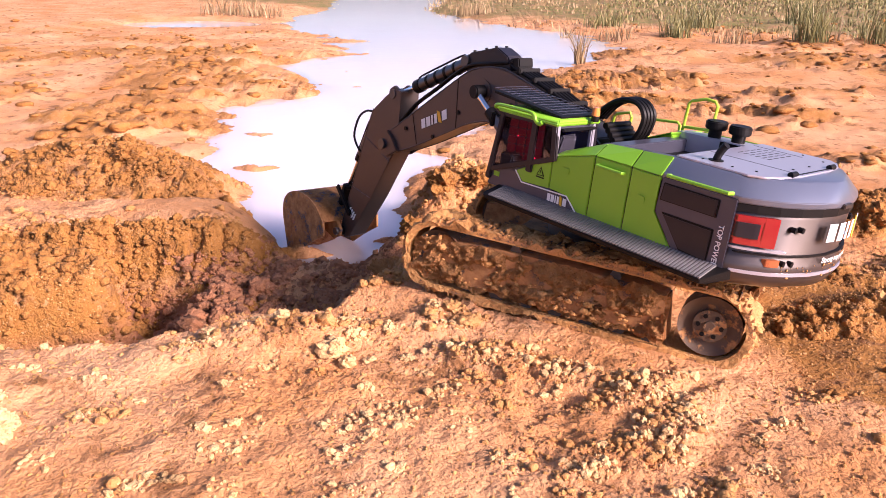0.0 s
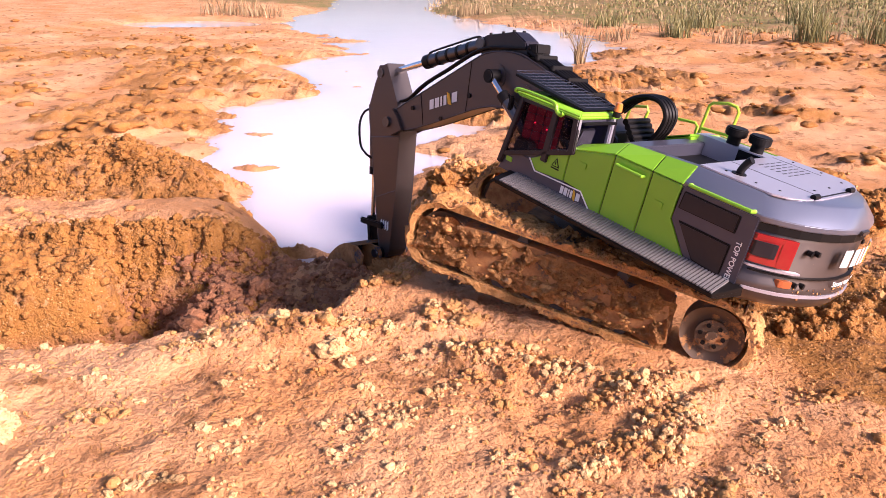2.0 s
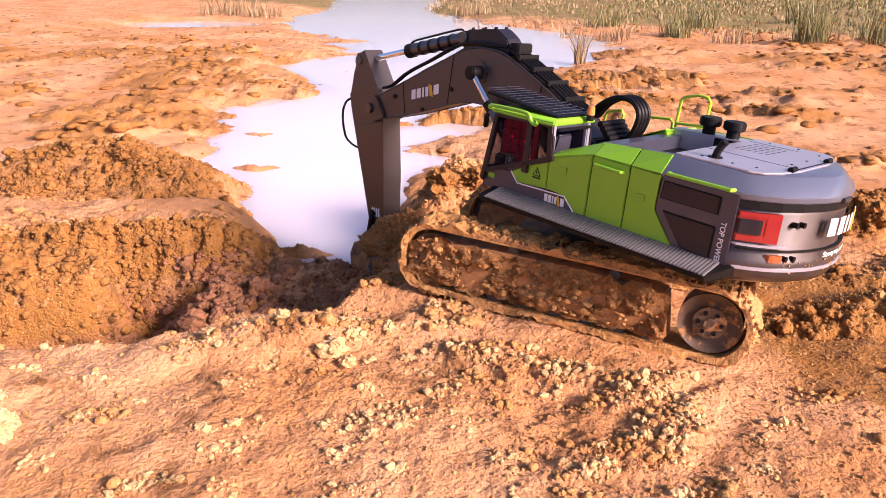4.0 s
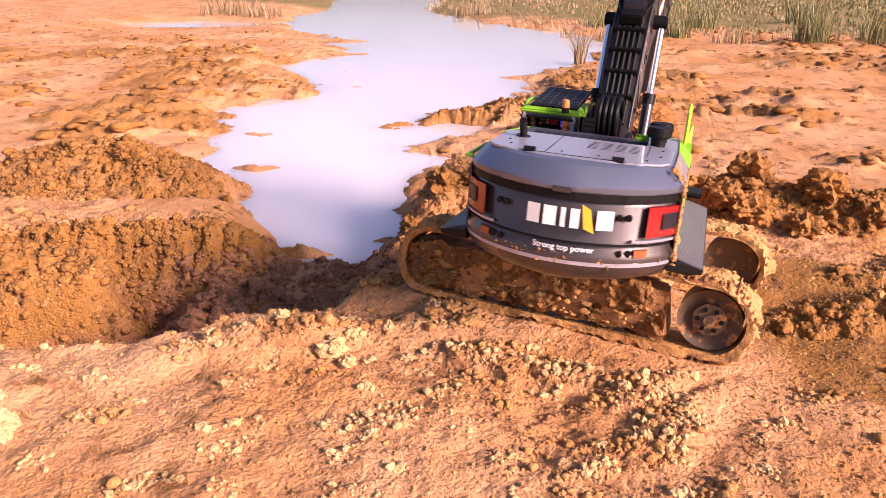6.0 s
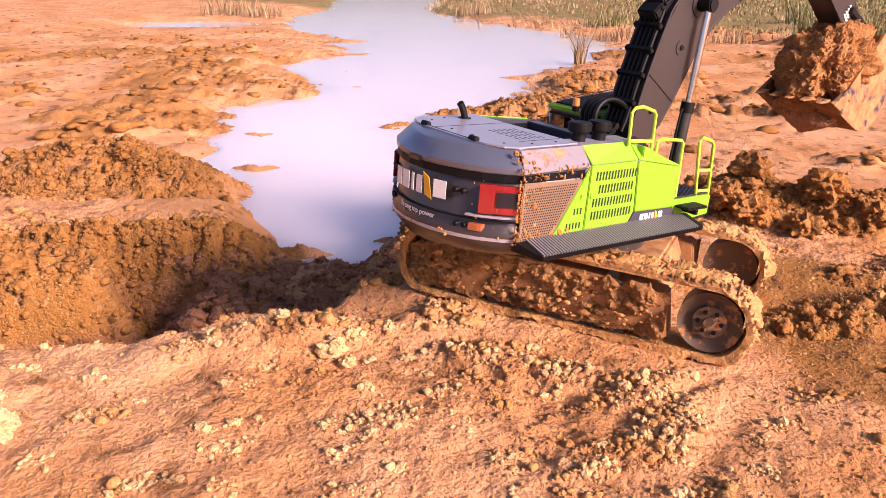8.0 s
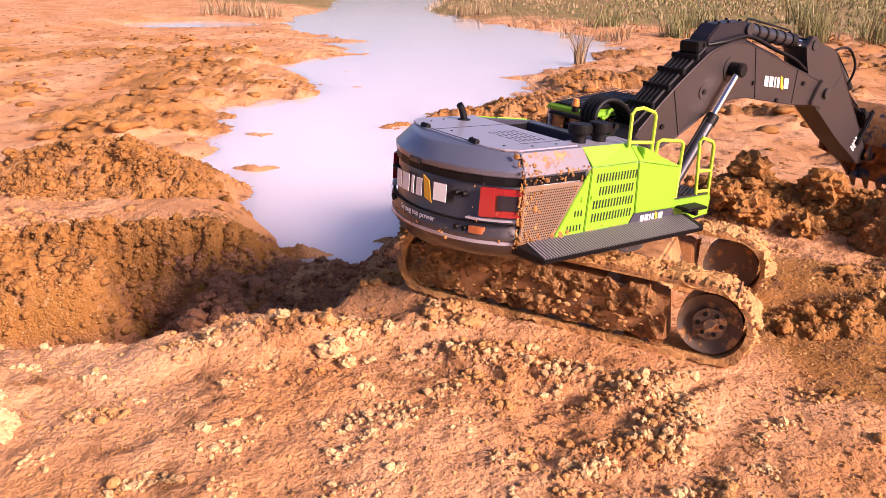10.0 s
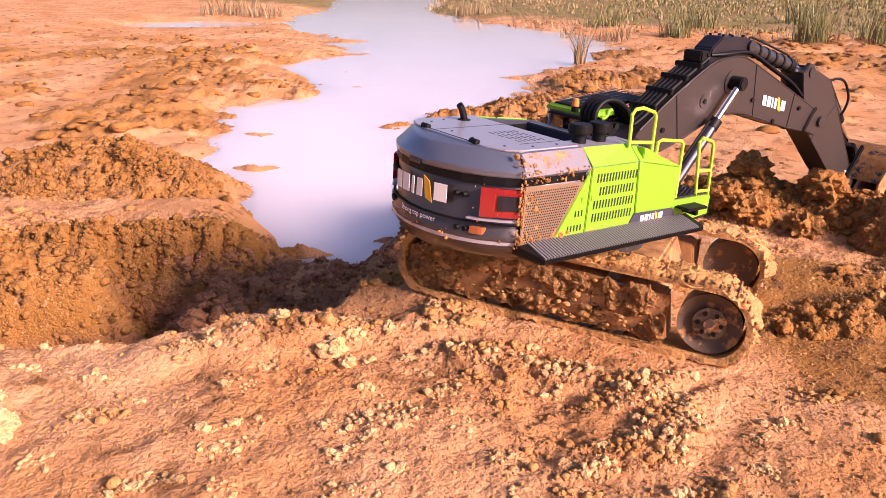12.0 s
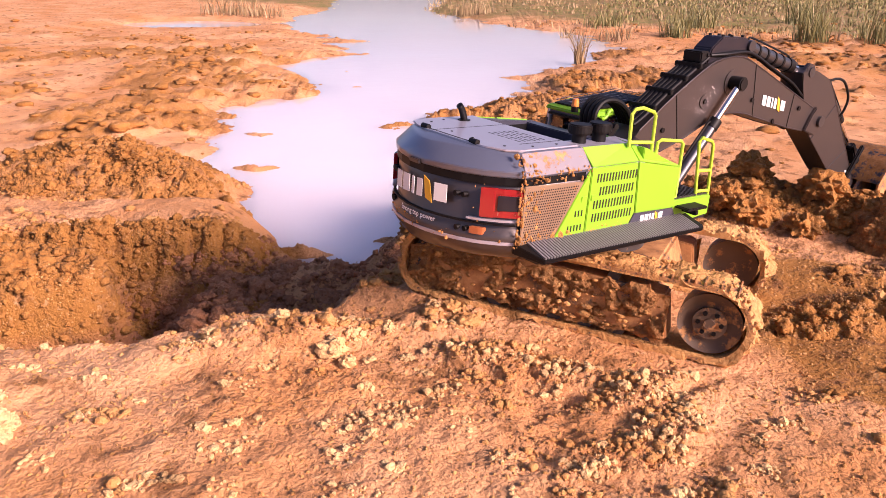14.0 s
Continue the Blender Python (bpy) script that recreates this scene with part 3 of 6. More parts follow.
    me.from_pydata(pts, [], faces)
    me.polygons.foreach_set("use_smooth", [True] * len(me.polygons))
    me.materials.append(CLOD)
    clods = new("stuck_clay", me)
    clods.parent = t
    tagged(clods, "clods of clay stuck to the track", kind="stuff")
    # end wheels and rollers
    w0, w1 = (yc - 0.012, yc + 0.017) if side > 0 else (yc + 0.012, yc - 0.017)
    for name2, wx, wr in (("drive_wheel", -WHEEL_X, 0.031), ("idler_wheel", WHEEL_X, 0.029)):
        wheel = part(name2, wheel_mesh(wr, min(w0, w1), max(w0, w1)) if side > 0 else wheel_mesh(wr, w1, w0), WHEEL, t, "mud-smeared black wheel with a bolted hub", True)
        wheel.matrix_basis = pose(wx, 0, WHEEL_Z)
        face = w1 - side * 0.004
        hub = rod((0, face - side * 0.004, 0), (0, face + side * 0.003, 0), 0.0165, 24)
        rod((0, face, 0), (0, face + side * 0.006, 0), 0.0055, 16, bm=hub)
        h = part("hub", hub, WHEEL, wheel, smooth=True)
        for b in range(6):
            c, s = math.cos(b * math.pi / 3), math.sin(b * math.pi / 3)
            part("bolt", rod((0.0112 * c, face - side * 0.002, 0.0112 * s), (0.0112 * c, face + side * 0.0045, 0.0112 * s), 0.0024, 6), BLACK, wheel)
    for i in range(7):
        x = -0.095 + i * 0.034
        part("roller", rod((x, yc - 0.015, 0.013), (x, yc + 0.015, 0.013), 0.0095, 18), DARK_MUDDY, t, smooth=True)
    for x in (-0.05, 0.06):
        part("top_roller", rod((x, yc - 0.014, 0.066), (x, yc + 0.014, 0.066), 0.006, 14), DARK_MUDDY, t, smooth=True)
    return t


track("left_track", 1)
track("right_track", -1)
part("car_body", prism([(-0.10, 0.030), (0.10, 0.030), (0.085, 0.070), (-0.085, 0.070)], -0.074, 0.074, 0.003), FRAME_MUD, excavator, "mud-plastered centre frame between the tracks")
part("swing_ring", rod((0, 0, 0.066), (0, 0, DECK + 0.020), 0.058, 40), DARK_MUDDY, excavator, "black swing ring", True)

# ---- house: everything that swings
house = empty("house", excavator, pose(0, 0, DECK))


def mirrored(pts):
    return pts + [(x, -y) for x, y in pts[::-1]]


def outline(inset=0.0):
    """Plan of the engine house with its rounded tail."""
    half = [(-0.045, 0.0935), (-0.2075, 0.0935), (-0.221, 0.084), (-0.235, 0.0705), (-0.246, 0.0535), (-0.2545, 0.033), (-0.259, 0.012)]
    return mirrored([(x + (inset * 0.9 if x < -0.1 else 0), y - inset * (1 if y > 0.03 else y / 0.03)) for x, y in half])


def ring(inset, z, shift=0.0):
    return [(x + shift, y, z) for x, y in outline(inset)]


part("lower_shell", loft([ring(0.016, 0.006), ring(0.006, 0.012), ring(0.0, 0.022), ring(0.0, 0.034), ring(0.0035, 0.040), ring(0.003, 0.076), ring(0.006, 0.082)], 0.0006), SHELL, house, "charcoal engine house and counterweight, mud-spattered", True)


def clipped(inset, z, front):
    return [(min(x, front), y, z) for x, y, z in ring(inset, z)]


def plan(pts, z0, z1, bevel=0.0006):
    """A plate with an outline in x and y."""
    return loft([[(x, y, z0) for x, y in pts], [(x, y, z1) for x, y in pts]], bevel)


def bar(p, q, w, d, bevel=0.0006):
    """A square bar from p to q, w wide across y and d thick."""
    p, q = Vector(p), Vector(q)
    a = (q - p).normalized()
    s = Vector((0, 1, 0)) if abs(a.y) < 0.9 else Vector((1, 0, 0))
    u = a.cross(s).normalized() * d / 2
    s = s * w / 2
    return loft([[tuple(e + i * s + j * u) for i, j in ((-1, -1), (1, -1), (1, 1), (-1, 1))] for e in (p, q)], bevel)


def sheet4(pts, thick, bevel=0.0004):
    """A plate through four or more corners in space, thickened towards its normal."""
    ps = [Vector(p) for p in pts]
    nrm = (ps[1] - ps[0]).cross(ps[2] - ps[0]).normalized() * thick
    return loft([[tuple(p) for p in ps], [tuple(p + nrm) for p in ps]], bevel)


part("counterweight_cap", loft([clipped(0.004, 0.084, -0.128), clipped(0.0005, 0.087, -0.128), clipped(0.0, 0.092, -0.128), clipped(0.0105, 0.1060, -0.128), clipped(0.013, 0.1075, -0.128)], 0.0005), CAP, house, "slate-grey engine hood and counterweight cap, dusty", True)
part("floor_plate", box(-0.05, 0.072, -0.093, 0.093, 0.016, 0.028), DARK, house)
hood_half = [(-0.130, 0.0800), (-0.203, 0.0800), (-0.214, 0.072), (-0.2225, 0.055), (-0.226, 0.030)]
hood = part("hood_lid", plan(mirrored(hood_half), 0.1070, 0.1090, 0.0008), GREY_TOP, house, "silver-grey slotted hood lid with dust and specks")
for k in range(4):
    for j in range(6):
        x, y = -0.146 - 0.0062 * j, -0.046 + 0.0125 * k
        part("slot", box(x - 0.0007, x + 0.0007, y - 0.0042, y + 0.0042, 0.1086, 0.1092, 0.0), DARK, hood)
for x0, x1, y0, y1 in ((-0.2215, -0.132, 0.0245, 0.0252), (-0.2235, -0.2215, -0.045, 0.045), (-0.185, -0.133, -0.0585, -0.0578)):
    part("seam", box(x0, x1, y0, y1, 0.1086, 0.1092, 0.0), BLACK, hood)
for s in (-1, 1):
    p = part("hinge_pin", rod((-0.2225, s * 0.038 - 0.005, 0.1100), (-0.2225, s * 0.038 + 0.005, 0.1100), 0.0028, 12), BLACK, hood, smooth=True)
for x, y in ((-0.15, 0.066), (-0.18, 0.066), (-0.20, 0.06), (-0.15, -0.07), (-0.18, -0.07), (-0.205, -0.06), (-0.21, 0.012), (-0.21, -0.02)):
    part("screw", rod((x, y, 0.1085), (x, y, 0.1096), 0.0012, 8), BLACK, hood)

# sides of the engine bay, open above between them
part("bay_side", loft([[(-0.129, y, z) for y, z in ((0.0925, 0.080), (0.0935, 0.090), (0.0830, 0.1065), (0.070, 0.1065), (0.070, 0.080))],
                       [(-0.044, y, z) for y, z in ((0.0925, 0.080), (0.0935, 0.089), (0.0760, 0.1000), (0.068, 0.1000), (0.068, 0.080))]], 0.0006), GREY, house, "slate-grey side of the engine bay")
part("bay_side", loft([[(-0.129, y, z) for y, z in ((-0.0925, 0.080), (-0.0935, 0.090), (-0.0830, 0.1065), (-0.054, 0.1075), (-0.054, 0.080))],
                       [(-0.046, y, z) for y, z in ((-0.0925, 0.080), (-0.0935, 0.090), (-0.0800, 0.1055), (-0.050, 0.1065), (-0.050, 0.080))]], 0.0006), GREY_TOP, house, "silver-grey walkway beside the engine bay")
# black floor and wall plates paint deep shade into the shallow bay
part("bay_floor", box(-0.1275, -0.061, -0.0535, 0.0675, 0.0815, 0.0835, 0.0), BLACK, house, "black plate painting in the shade of the open engine bay")
for y0, y1 in ((-0.0540, -0.0525), (0.0665, 0.0680)):
    part("bay_wall", box(-0.1275, -0.061, y0, y1, 0.0830, 0.1058 if y0 < 0 else 0.0985, 0.0), BLACK, house)
part("bay_wall", box(-0.1282, -0.1268, -0.0525, 0.0665, 0.0830, 0.1062, 0.0), BLACK, house)
part("bay_front", box(-0.060, -0.044, -0.054, 0.070, 0.028, 0.100), GREY, house)
part("left_wall", box(-0.05, 0.004, 0.030, 0.0925, 0.026, 0.074), DARK, house)
part("tank_box", prism([(-0.05, 0.026), (0.0095, 0.026), (0.0095, 0.0790), (-0.046, 0.1030), (-0.05, 0.1030)], -0.0930, -0.036, 0.0008), GREEN, house)
part("front_platform", prism([(0.0085, 0.0175), (0.022, 0.0165), (0.0745, 0.020), (0.0750, 0.0425), (0.0085, 0.0425)], -0.0940, -0.040, 0.0012), GREEN, house, "lime-green front step box")
tread = part("platform_tread", box(0.012, 0.072, -0.091, -0.046, 0.0424, 0.0445, 0.0006), GUNMETAL, house, "ribbed grey tread plate")
for k in range(12):
    part("rib", box(0.014 + 0.0048 * k, 0.0155 + 0.0048 * k, -0.090, -0.047, 0.0443, 0.0455, 0.0), GUNMETAL, tread)

# side steps with ribbed tread
for s, x0, x1 in ((1, -0.2145, 0.0775), (-1, -0.2110, 0.0350)):
    a, b = (s * 0.093, s * 0.1225)
    pts = [(x0, s * 0.0925), (x0 + 0.012, b), (x1 - 0.004, b), (x1, b - s * 0.004), (x1, s * 0.0925)]
    st = part("side_step", loft([[(x, y if abs(y) < 0.1 else y - s * 0.010, 0.0165) for x, y in pts], [(x, y, 0.0225) for x, y in pts], [(x, y, 0.0265) for x, y in pts]], 0.0005), BLACK, house, "dark side step with a ribbed tread")
    st.matrix_basis = Matrix.Translation((0, s * 0.0925, 0.0265)) @ Matrix.Rotation(radians(-16 * s), 4, "X") @ Matrix.Translation((0, -s * 0.0925, -0.0265))
    n = int((x1 - x0 - 0.02) / 0.0036)
    me = None
    for k in range(n):
        x = x0 + 0.014 + 0.0036 * k
        if me is None:
            rb = part("tread_rib", box(-0.0010, 0.0010, min(a, b) + 0.0015, max(a, b) - 0.0015, 0.0262, 0.0282, 0.0), TREAD, st)
            me = rb.data
        else:
            rb = new("tread_rib", me)
            rb.parent = st
        rb.location = (x, 0, 0)

# left side panels
yl0, yl1 = 0.0930, 0.0952
GREENS_L = [[(0.053, 0.0485), (0.0035, 0.0755), (0.0035, 0.0415), (0.0424, 0.0388)],
            [(0.0025, 0.0757), (-0.0505, 0.0893), (-0.0505, 0.0238), (-0.0404, 0.0245), (-0.0232, 0.0410), (0.0025, 0.0416)],
            [(-0.0518, 0.0893), (-0.0950, 0.0893), (-0.0950, 0.0236), (-0.0518, 0.0238)],
            [(-0.0963, 0.0893), (-0.1290, 0.0886), (-0.1273, 0.0552), (-0.1545, 0.0230), (-0.0963, 0.0236)]]
doors = [part("green_door", prism(p, yl0, yl1, 0.0007), GREEN, house) for p in GREENS_L]
part("cab_wall", prism([(0.0935, 0.0240), (0.0905, 0.0470), (0.0500, 0.0600), (0.0020, 0.0760), (0.0020, 0.0240)], 0.0900, 0.0930, 0.0), INSIDE, house)
part("green_cowl", sheet4([(-0.0505, 0.0940, 0.0893), (0.0025, 0.0945, 0.0757), (0.0025, 0.0760, 0.0800), (-0.0505, 0.0760, 0.1000)][::-1], 0.0014), GREEN, house)
part("green_cowl", sheet4([(-0.0950, 0.0945, 0.0893), (-0.0518, 0.0945, 0.0893), (-0.0518, 0.0765, 0.1005), (-0.0950, 0.0800, 0.1040)][::-1], 0.0014), GREEN, house)
part("green_cowl", sheet4([(-0.1290, 0.0945, 0.0893), (-0.0963, 0.0945, 0.0893), (-0.0963, 0.0800, 0.1040), (-0.1310, 0.0825, 0.1068)][::-1], 0.0014), GREEN, house)
trim = [(0.0535, 0.0490), (0.0427, 0.0380), (-0.0228, 0.0400), (-0.0404, 0.0236)]
part("white_trim", tube([(x, 0.0956, z) for x, z in trim], 0.0008, 6, False), WHITE, house, "thin white trim line")
part("lower_panel", prism([(0.0960, 0.0230), (0.0900, 0.0480), (0.0535, 0.0475), (0.0420, 0.0372), (-0.0235, 0.0393), (-0.0410, 0.0229), (-0.04, 0.0225)], yl0, yl1 - 0.0004, 0.0006), GREY, house, "slate-grey lower cab panel")
rear = part("grey_door", prism([(-0.1305, 0.0895), (-0.2070, 0.0895), (-0.2070, 0.0230), (-0.1560, 0.0230), (-0.1287, 0.0556)], yl0, yl1 - 0.0006, 0.0007), GREY, house, "slate-grey rear side door")
for p in ([(-0.1335, 0.0850), (-0.1915, 0.0845), (-0.1912, 0.0680), (-0.1320, 0.0680)], [(-0.1368, 0.0575), (-0.1912, 0.0571), (-0.1905, 0.0250), (-0.1612, 0.0280)]):
    part("vent_frame", prism(p, yl1 - 0.001, yl1 + 0.0006, 0.0005), BLACK, rear)
    c = (sum(v[0] for v in p) / 4, sum(v[1] for v in p) / 4)
    part("vent_mesh", prism([(c[0] + (x - c[0]) * 0.95, c[1] + (z - c[1]) * 0.90) for x, z in p], yl1, yl1 + 0.0012, 0.0004), DARK, rear)
for pts, r, mt in (([(-0.1379, 0.0945, 0.0925), (-0.1382, 0.1000, 0.0931), (-0.2003, 0.1000, 0.0934), (-0.2006, 0.0940, 0.0930)], 0.0019, GREEN),
                   ([(-0.0571, 0.0950, 0.0820), (-0.0575, 0.0995, 0.0824), (-0.0882, 0.0995, 0.0819), (-0.0885, 0.0950, 0.0815)], 0.0017, GREEN)):
    part("grab_rail", tube(pts, r, 8, False), mt, house, "lime-green grab rail", True)
for x, z in ((-0.017, 0.066), (-0.112, 0.063)):
    part("latch", box(x - 0.005, x + 0.005, 0.0950, 0.0962, z - 0.0035, z + 0.0035, 0.0008), GREEN, house)
warn = part("warning_sign", prism([(0.0225, 0.0520), (0.0115, 0.0520), (0.0170, 0.0615)], 0.0951, 0.0957, 0.0), BLACK, doors[0], "black triangular warning sign")
part("sign_field", prism([(0.0207, 0.0530), (0.0133, 0.0530), (0.0170, 0.0597)], 0.0956, 0.0960, 0.0), GREEN, warn)
part("sign_mark", prism([(0.0175, 0.0545), (0.0165, 0.0545), (0.0165, 0.0580), (0.0175, 0.0580)], 0.0958, 0.0963, 0.0), BLACK, warn)
part("sign_text", box(0.0115, 0.0225, 0.0951, 0.0957, 0.0494, 0.0508, 0.0), BLACK, doors[0])
part("id_plate", box(0.0780, 0.0870, 0.0944, 0.0956, 0.0345, 0.0400, 0.0004), GREEN, house, "small green plate on the cab skirt")


def mark(parent, u0, u1, z0, z1, place, slant=0.0):
    """The maker's mark as plain white blocks with one amber slash; place(u, z) gives a point on the surface."""
    k = u1 - u0
    for a, b in ((0.0, 0.15), (0.20, 0.35), (0.405, 0.46), (0.52, 0.62), (0.82, 1.0)):
        q = [place(u0 + k * a, z0), place(u0 + k * b, z0), place(u0 + k * b, z1), place(u0 + k * a, z1)]
        part("mark_block", sheet4(q, 0.0005, 0.0), WHITE, parent)
    q = [place(u0 + k * 0.68, z0 + (z1 - z0) * 0.0), place(u0 + k * 0.80, z0 - (z1 - z0) * 0.2), place(u0 + k * 0.74, z1), place(u0 + k * 0.64, z1 + (z1 - z0) * 0.25)]
    part("mark_slash", sheet4(q, 0.0007, 0.0), YELLOW, parent)


def lettering(name, words, size, material, parent, place):
    """Words in the built-in face, laid on a surface by place(u, v) in metres."""
    cu = bpy.data.curves.new("words", "FONT")
    cu.body, cu.size, cu.align_x, cu.offset = words, size, "CENTER", size * 0.02
    tmp = new("words", cu)
    me = bpy.data.meshes.new_from_object(tmp.evaluated_get(bpy.context.evaluated_depsgraph_get()))
    bpy.data.objects.remove(tmp)
    bm = bmesh.new()
    bm.from_mesh(me)
    for v in bm.verts:
        v.co = place(v.co.x, v.co.y)
    bpy.data.meshes.remove(me)
    return part(name, bm, material, parent, "white printed words " + words)


mark(house, 0.0030, -0.0235, 0.0285, 0.0365, lambda u, z: (u, 0.0951, z))
lettering("side_words", "TOP POWER", 0.0080, WHITE, rear, lambda u, v: (-0.1955 - v * 0.9, 0.0950, 0.0440 - u * 0.85))

# right side panels
yr0, yr1 = -0.0952, -0.0930
grille = part("side_grille", prism([(-0.2070, 0.0800), (-0.1320, 0.0775), (-0.1665, 0.0238), (-0.2070, 0.0240)], yr0 + 0.0006, yr1, 0.0007), GRILLE, house, "perforated side grille browned with mud")
bm = bmesh.new()
for i in range(34):
    for j in range(20):
        z = 0.0275 + j * 0.00245
        x = -0.2035 + i * 0.0023 + (0.00115 if j % 2 else 0)
        if x < -0.1675 + (z - 0.0238) * 0.64 - 0.003:
            bmesh.ops.create_circle(bm, cap_ends=True, segments=6, radius=0.00078, matrix=Matrix.Translation((x, yr0 + 0.0004, z)) @ pose(0, 0, 0, 90, 0, 0))
tagged(part("perforation", bm, BLACK, grille), kind="stuff")
GREENS_R = [[(-0.1250, 0.0895), (-0.1250, 0.0234), (-0.1658, 0.0236)], [(-0.1238, 0.0895), (-0.0590, 0.0900), (-0.0540, 0.0378), (-0.0625, 0.0234), (-0.1238, 0.0234)],
            [(-0.0575, 0.0900), (0.0095, 0.0790), (0.0090, 0.0365), (-0.0525, 0.0378)]]
rdoors = [part("green_door", prism(p, yr0, yr1, 0.0007), GREEN, house) for p in GREENS_R]
part("lower_panel", prism([(-0.0615, 0.0230), (-0.0528, 0.0365), (0.0090, 0.0352), (0.0205, 0.0160), (0.02, 0.0155), (-0.06, 0.0215)], yr0 + 0.0004, yr1, 0.0005), GREY, house, "slate-grey lower panel")
for row, (z, x0, k) in enumerate(((0.0790, -0.1150, 14), (0.0660, -0.1105, 12), (0.0530, -0.1180, 14), (0.0400, -0.1190, 14))):
    for i in range(k):
        x = x0 + 0.0042 * i + 0.001 * row
        part("louvre", prism([(x - 0.0009, z - 0.0042), (x + 0.0009, z - 0.0042), (x + 0.0013, z + 0.0042), (x - 0.0005, z + 0.0042)], yr0 - 0.0003, yr0 + 0.001, 0.0), DARK, rdoors[1])
for z, x0, k in ((0.0330, -0.1480, 5), (0.0470, -0.1400, 3)):
    for i in range(k):
        part("louvre", box(x0 + 0.0042 * i - 0.0008, x0 + 0.0042 * i + 0.0008, yr0 - 0.0003, yr0 + 0.001, z - 0.003, z + 0.003, 0.0), DARK, rdoors[0])
for x in (-0.131, -0.118):
    part("latch", box(x - 0.0035, x + 0.0035, yr0 - 0.001, yr0 + 0.001, 0.0575, 0.0635, 0.0006), GREEN, house)
part("green_cowl", sheet4([(-0.1240, -0.0945, 0.0900), (-0.0590, -0.0945, 0.0905), (-0.0600, -0.0800, 0.1058), (-0.1290, -0.0825, 0.1068)], 0.0014), GREEN, house)
part("green_cowl", sheet4([(-0.0575, -0.0945, 0.0905), (0.0098, -0.0945, 0.0793), (0.0098, -0.0360, 0.0805), (-0.0480, -0.0360, 0.1045), (-0.0590, -0.0800, 0.1058)], 0.0014), GREEN, house)
part("hood_edge", sheet4([(-0.2080, -0.0945, 0.0880), (-0.1255, -0.0945, 0.0890), (-0.1285, -0.0828, 0.1068), (-0.2055, -0.0828, 0.1066)], 0.0012), SPLASHED, house, "hood edge splashed with clay")
mark(house, -0.0430, -0.0080, 0.0262, 0.0335, lambda u, z: (u, yr0 + 0.0002, z))
part("foot_peg", box(0.014, 0.046, -0.112, -0.0945, 0.0345, 0.0375, 0.0008), BLACK, house, "black folding foot peg")
part("foot_peg_arm", box(0.026, 0.031, -0.112, -0.0935, 0.0290, 0.0350, 0.0008), BLACK, house)
for x in (0.0135, 0.021):
    part("peg_bar", rod((x, -0.095, 0.036), (x, -0.112, 0.036), 0.0012, 8), BLACK, house)

RAILS = [[(-0.0661, -0.086, 0.1040), (-0.0680, -0.086, 0.1360), (-0.0640, -0.086, 0.1405), (-0.0526, -0.086, 0.1415), (-0.0350, -0.086, 0.1365), (-0.0318, -0.086, 0.1330), (-0.0300, -0.086, 0.0960)],
         [(-0.0661, -0.086, 0.1085), (-0.0305, -0.086, 0.1060)],
         [(-0.0250, -0.088, 0.0930), (-0.0245, -0.088, 0.1060), (-0.0200, -0.089, 0.1085), (0.0120, -0.089, 0.1052), (0.0160, -0.089, 0.1020), (0.0180, -0.089, 0.0445), (0.004, -0.089, 0.043)],
         [(0.0540, -0.089, 0.0400), (0.0440, -0.089, 0.1020), (0.0475, -0.089, 0.1065), (0.0660, -0.089, 0.1015), (0.0700, -0.089, 0.0970), (0.0760, -0.089, 0.0400)],
         [(0.0500, -0.089, 0.0700), (0.0735, -0.089, 0.0690)], [(0.0530, -0.089, 0.0470), (0.0755, -0.089, 0.0460)]]
for p in RAILS:
    part("hand_rail", tube(p, 0.0018, 8, False), GREEN_RAIL, house, "lime-yellow tubular hand rail", True)
for x in (-0.0845, -0.1125):
    c = part("breather_cap", rod((x, -0.0625, 0.1065), (x, -0.0625, 0.1170), 0.0070, 18), BLACK, house, "black mushroom-shaped breather cap", True)
    part("cap_head", bevelled(rod((x, -0.0625, 0.1155), (x, -0.0625, 0.1250), 0.0118, 24), 0.0014), BLACK, c, smooth=True)
horn = tube([(-0.159, 0.0586, 0.1080), (-0.1605, 0.0586, 0.1150), (-0.1640, 0.0586, 0.1220), (-0.1665, 0.0586, 0.1250)], 0.0036, 12)
rod((-0.159, 0.0586, 0.1078), (-0.159, 0.0586, 0.1098), 0.0068, 18, bm=horn)
part("exhaust_stub", horn, BLACK, house, "black bent exhaust stub", True)

# tail
TAIL = outline(0.0)[1:]
TAIL = [p for p in TAIL if p[0] < -0.2]


def tail_x(y):
    pts = sorted((abs(b), a) for a, b in TAIL if b >= 0)
    return float(np.interp(abs(y), [p[0] for p in pts], [p[1] for p in pts]))


def tail_strip(y0, y1, z0, z1, proud, n=8, z2=None):
    """A plate that follows the rounded tail."""
    ys = [y0 + (y1 - y0) * k / n for k in range(n + 1)]
    inner = [(tail_x(y) + 0.003, y) for y in ys]
    outer = [(tail_x(y) - proud, y) for y in ys]
    ring2 = outer + inner[::-1]
    if y1 < y0:
        ring2 = ring2[::-1]
    return plan(ring2, z0, z1, 0.0003)


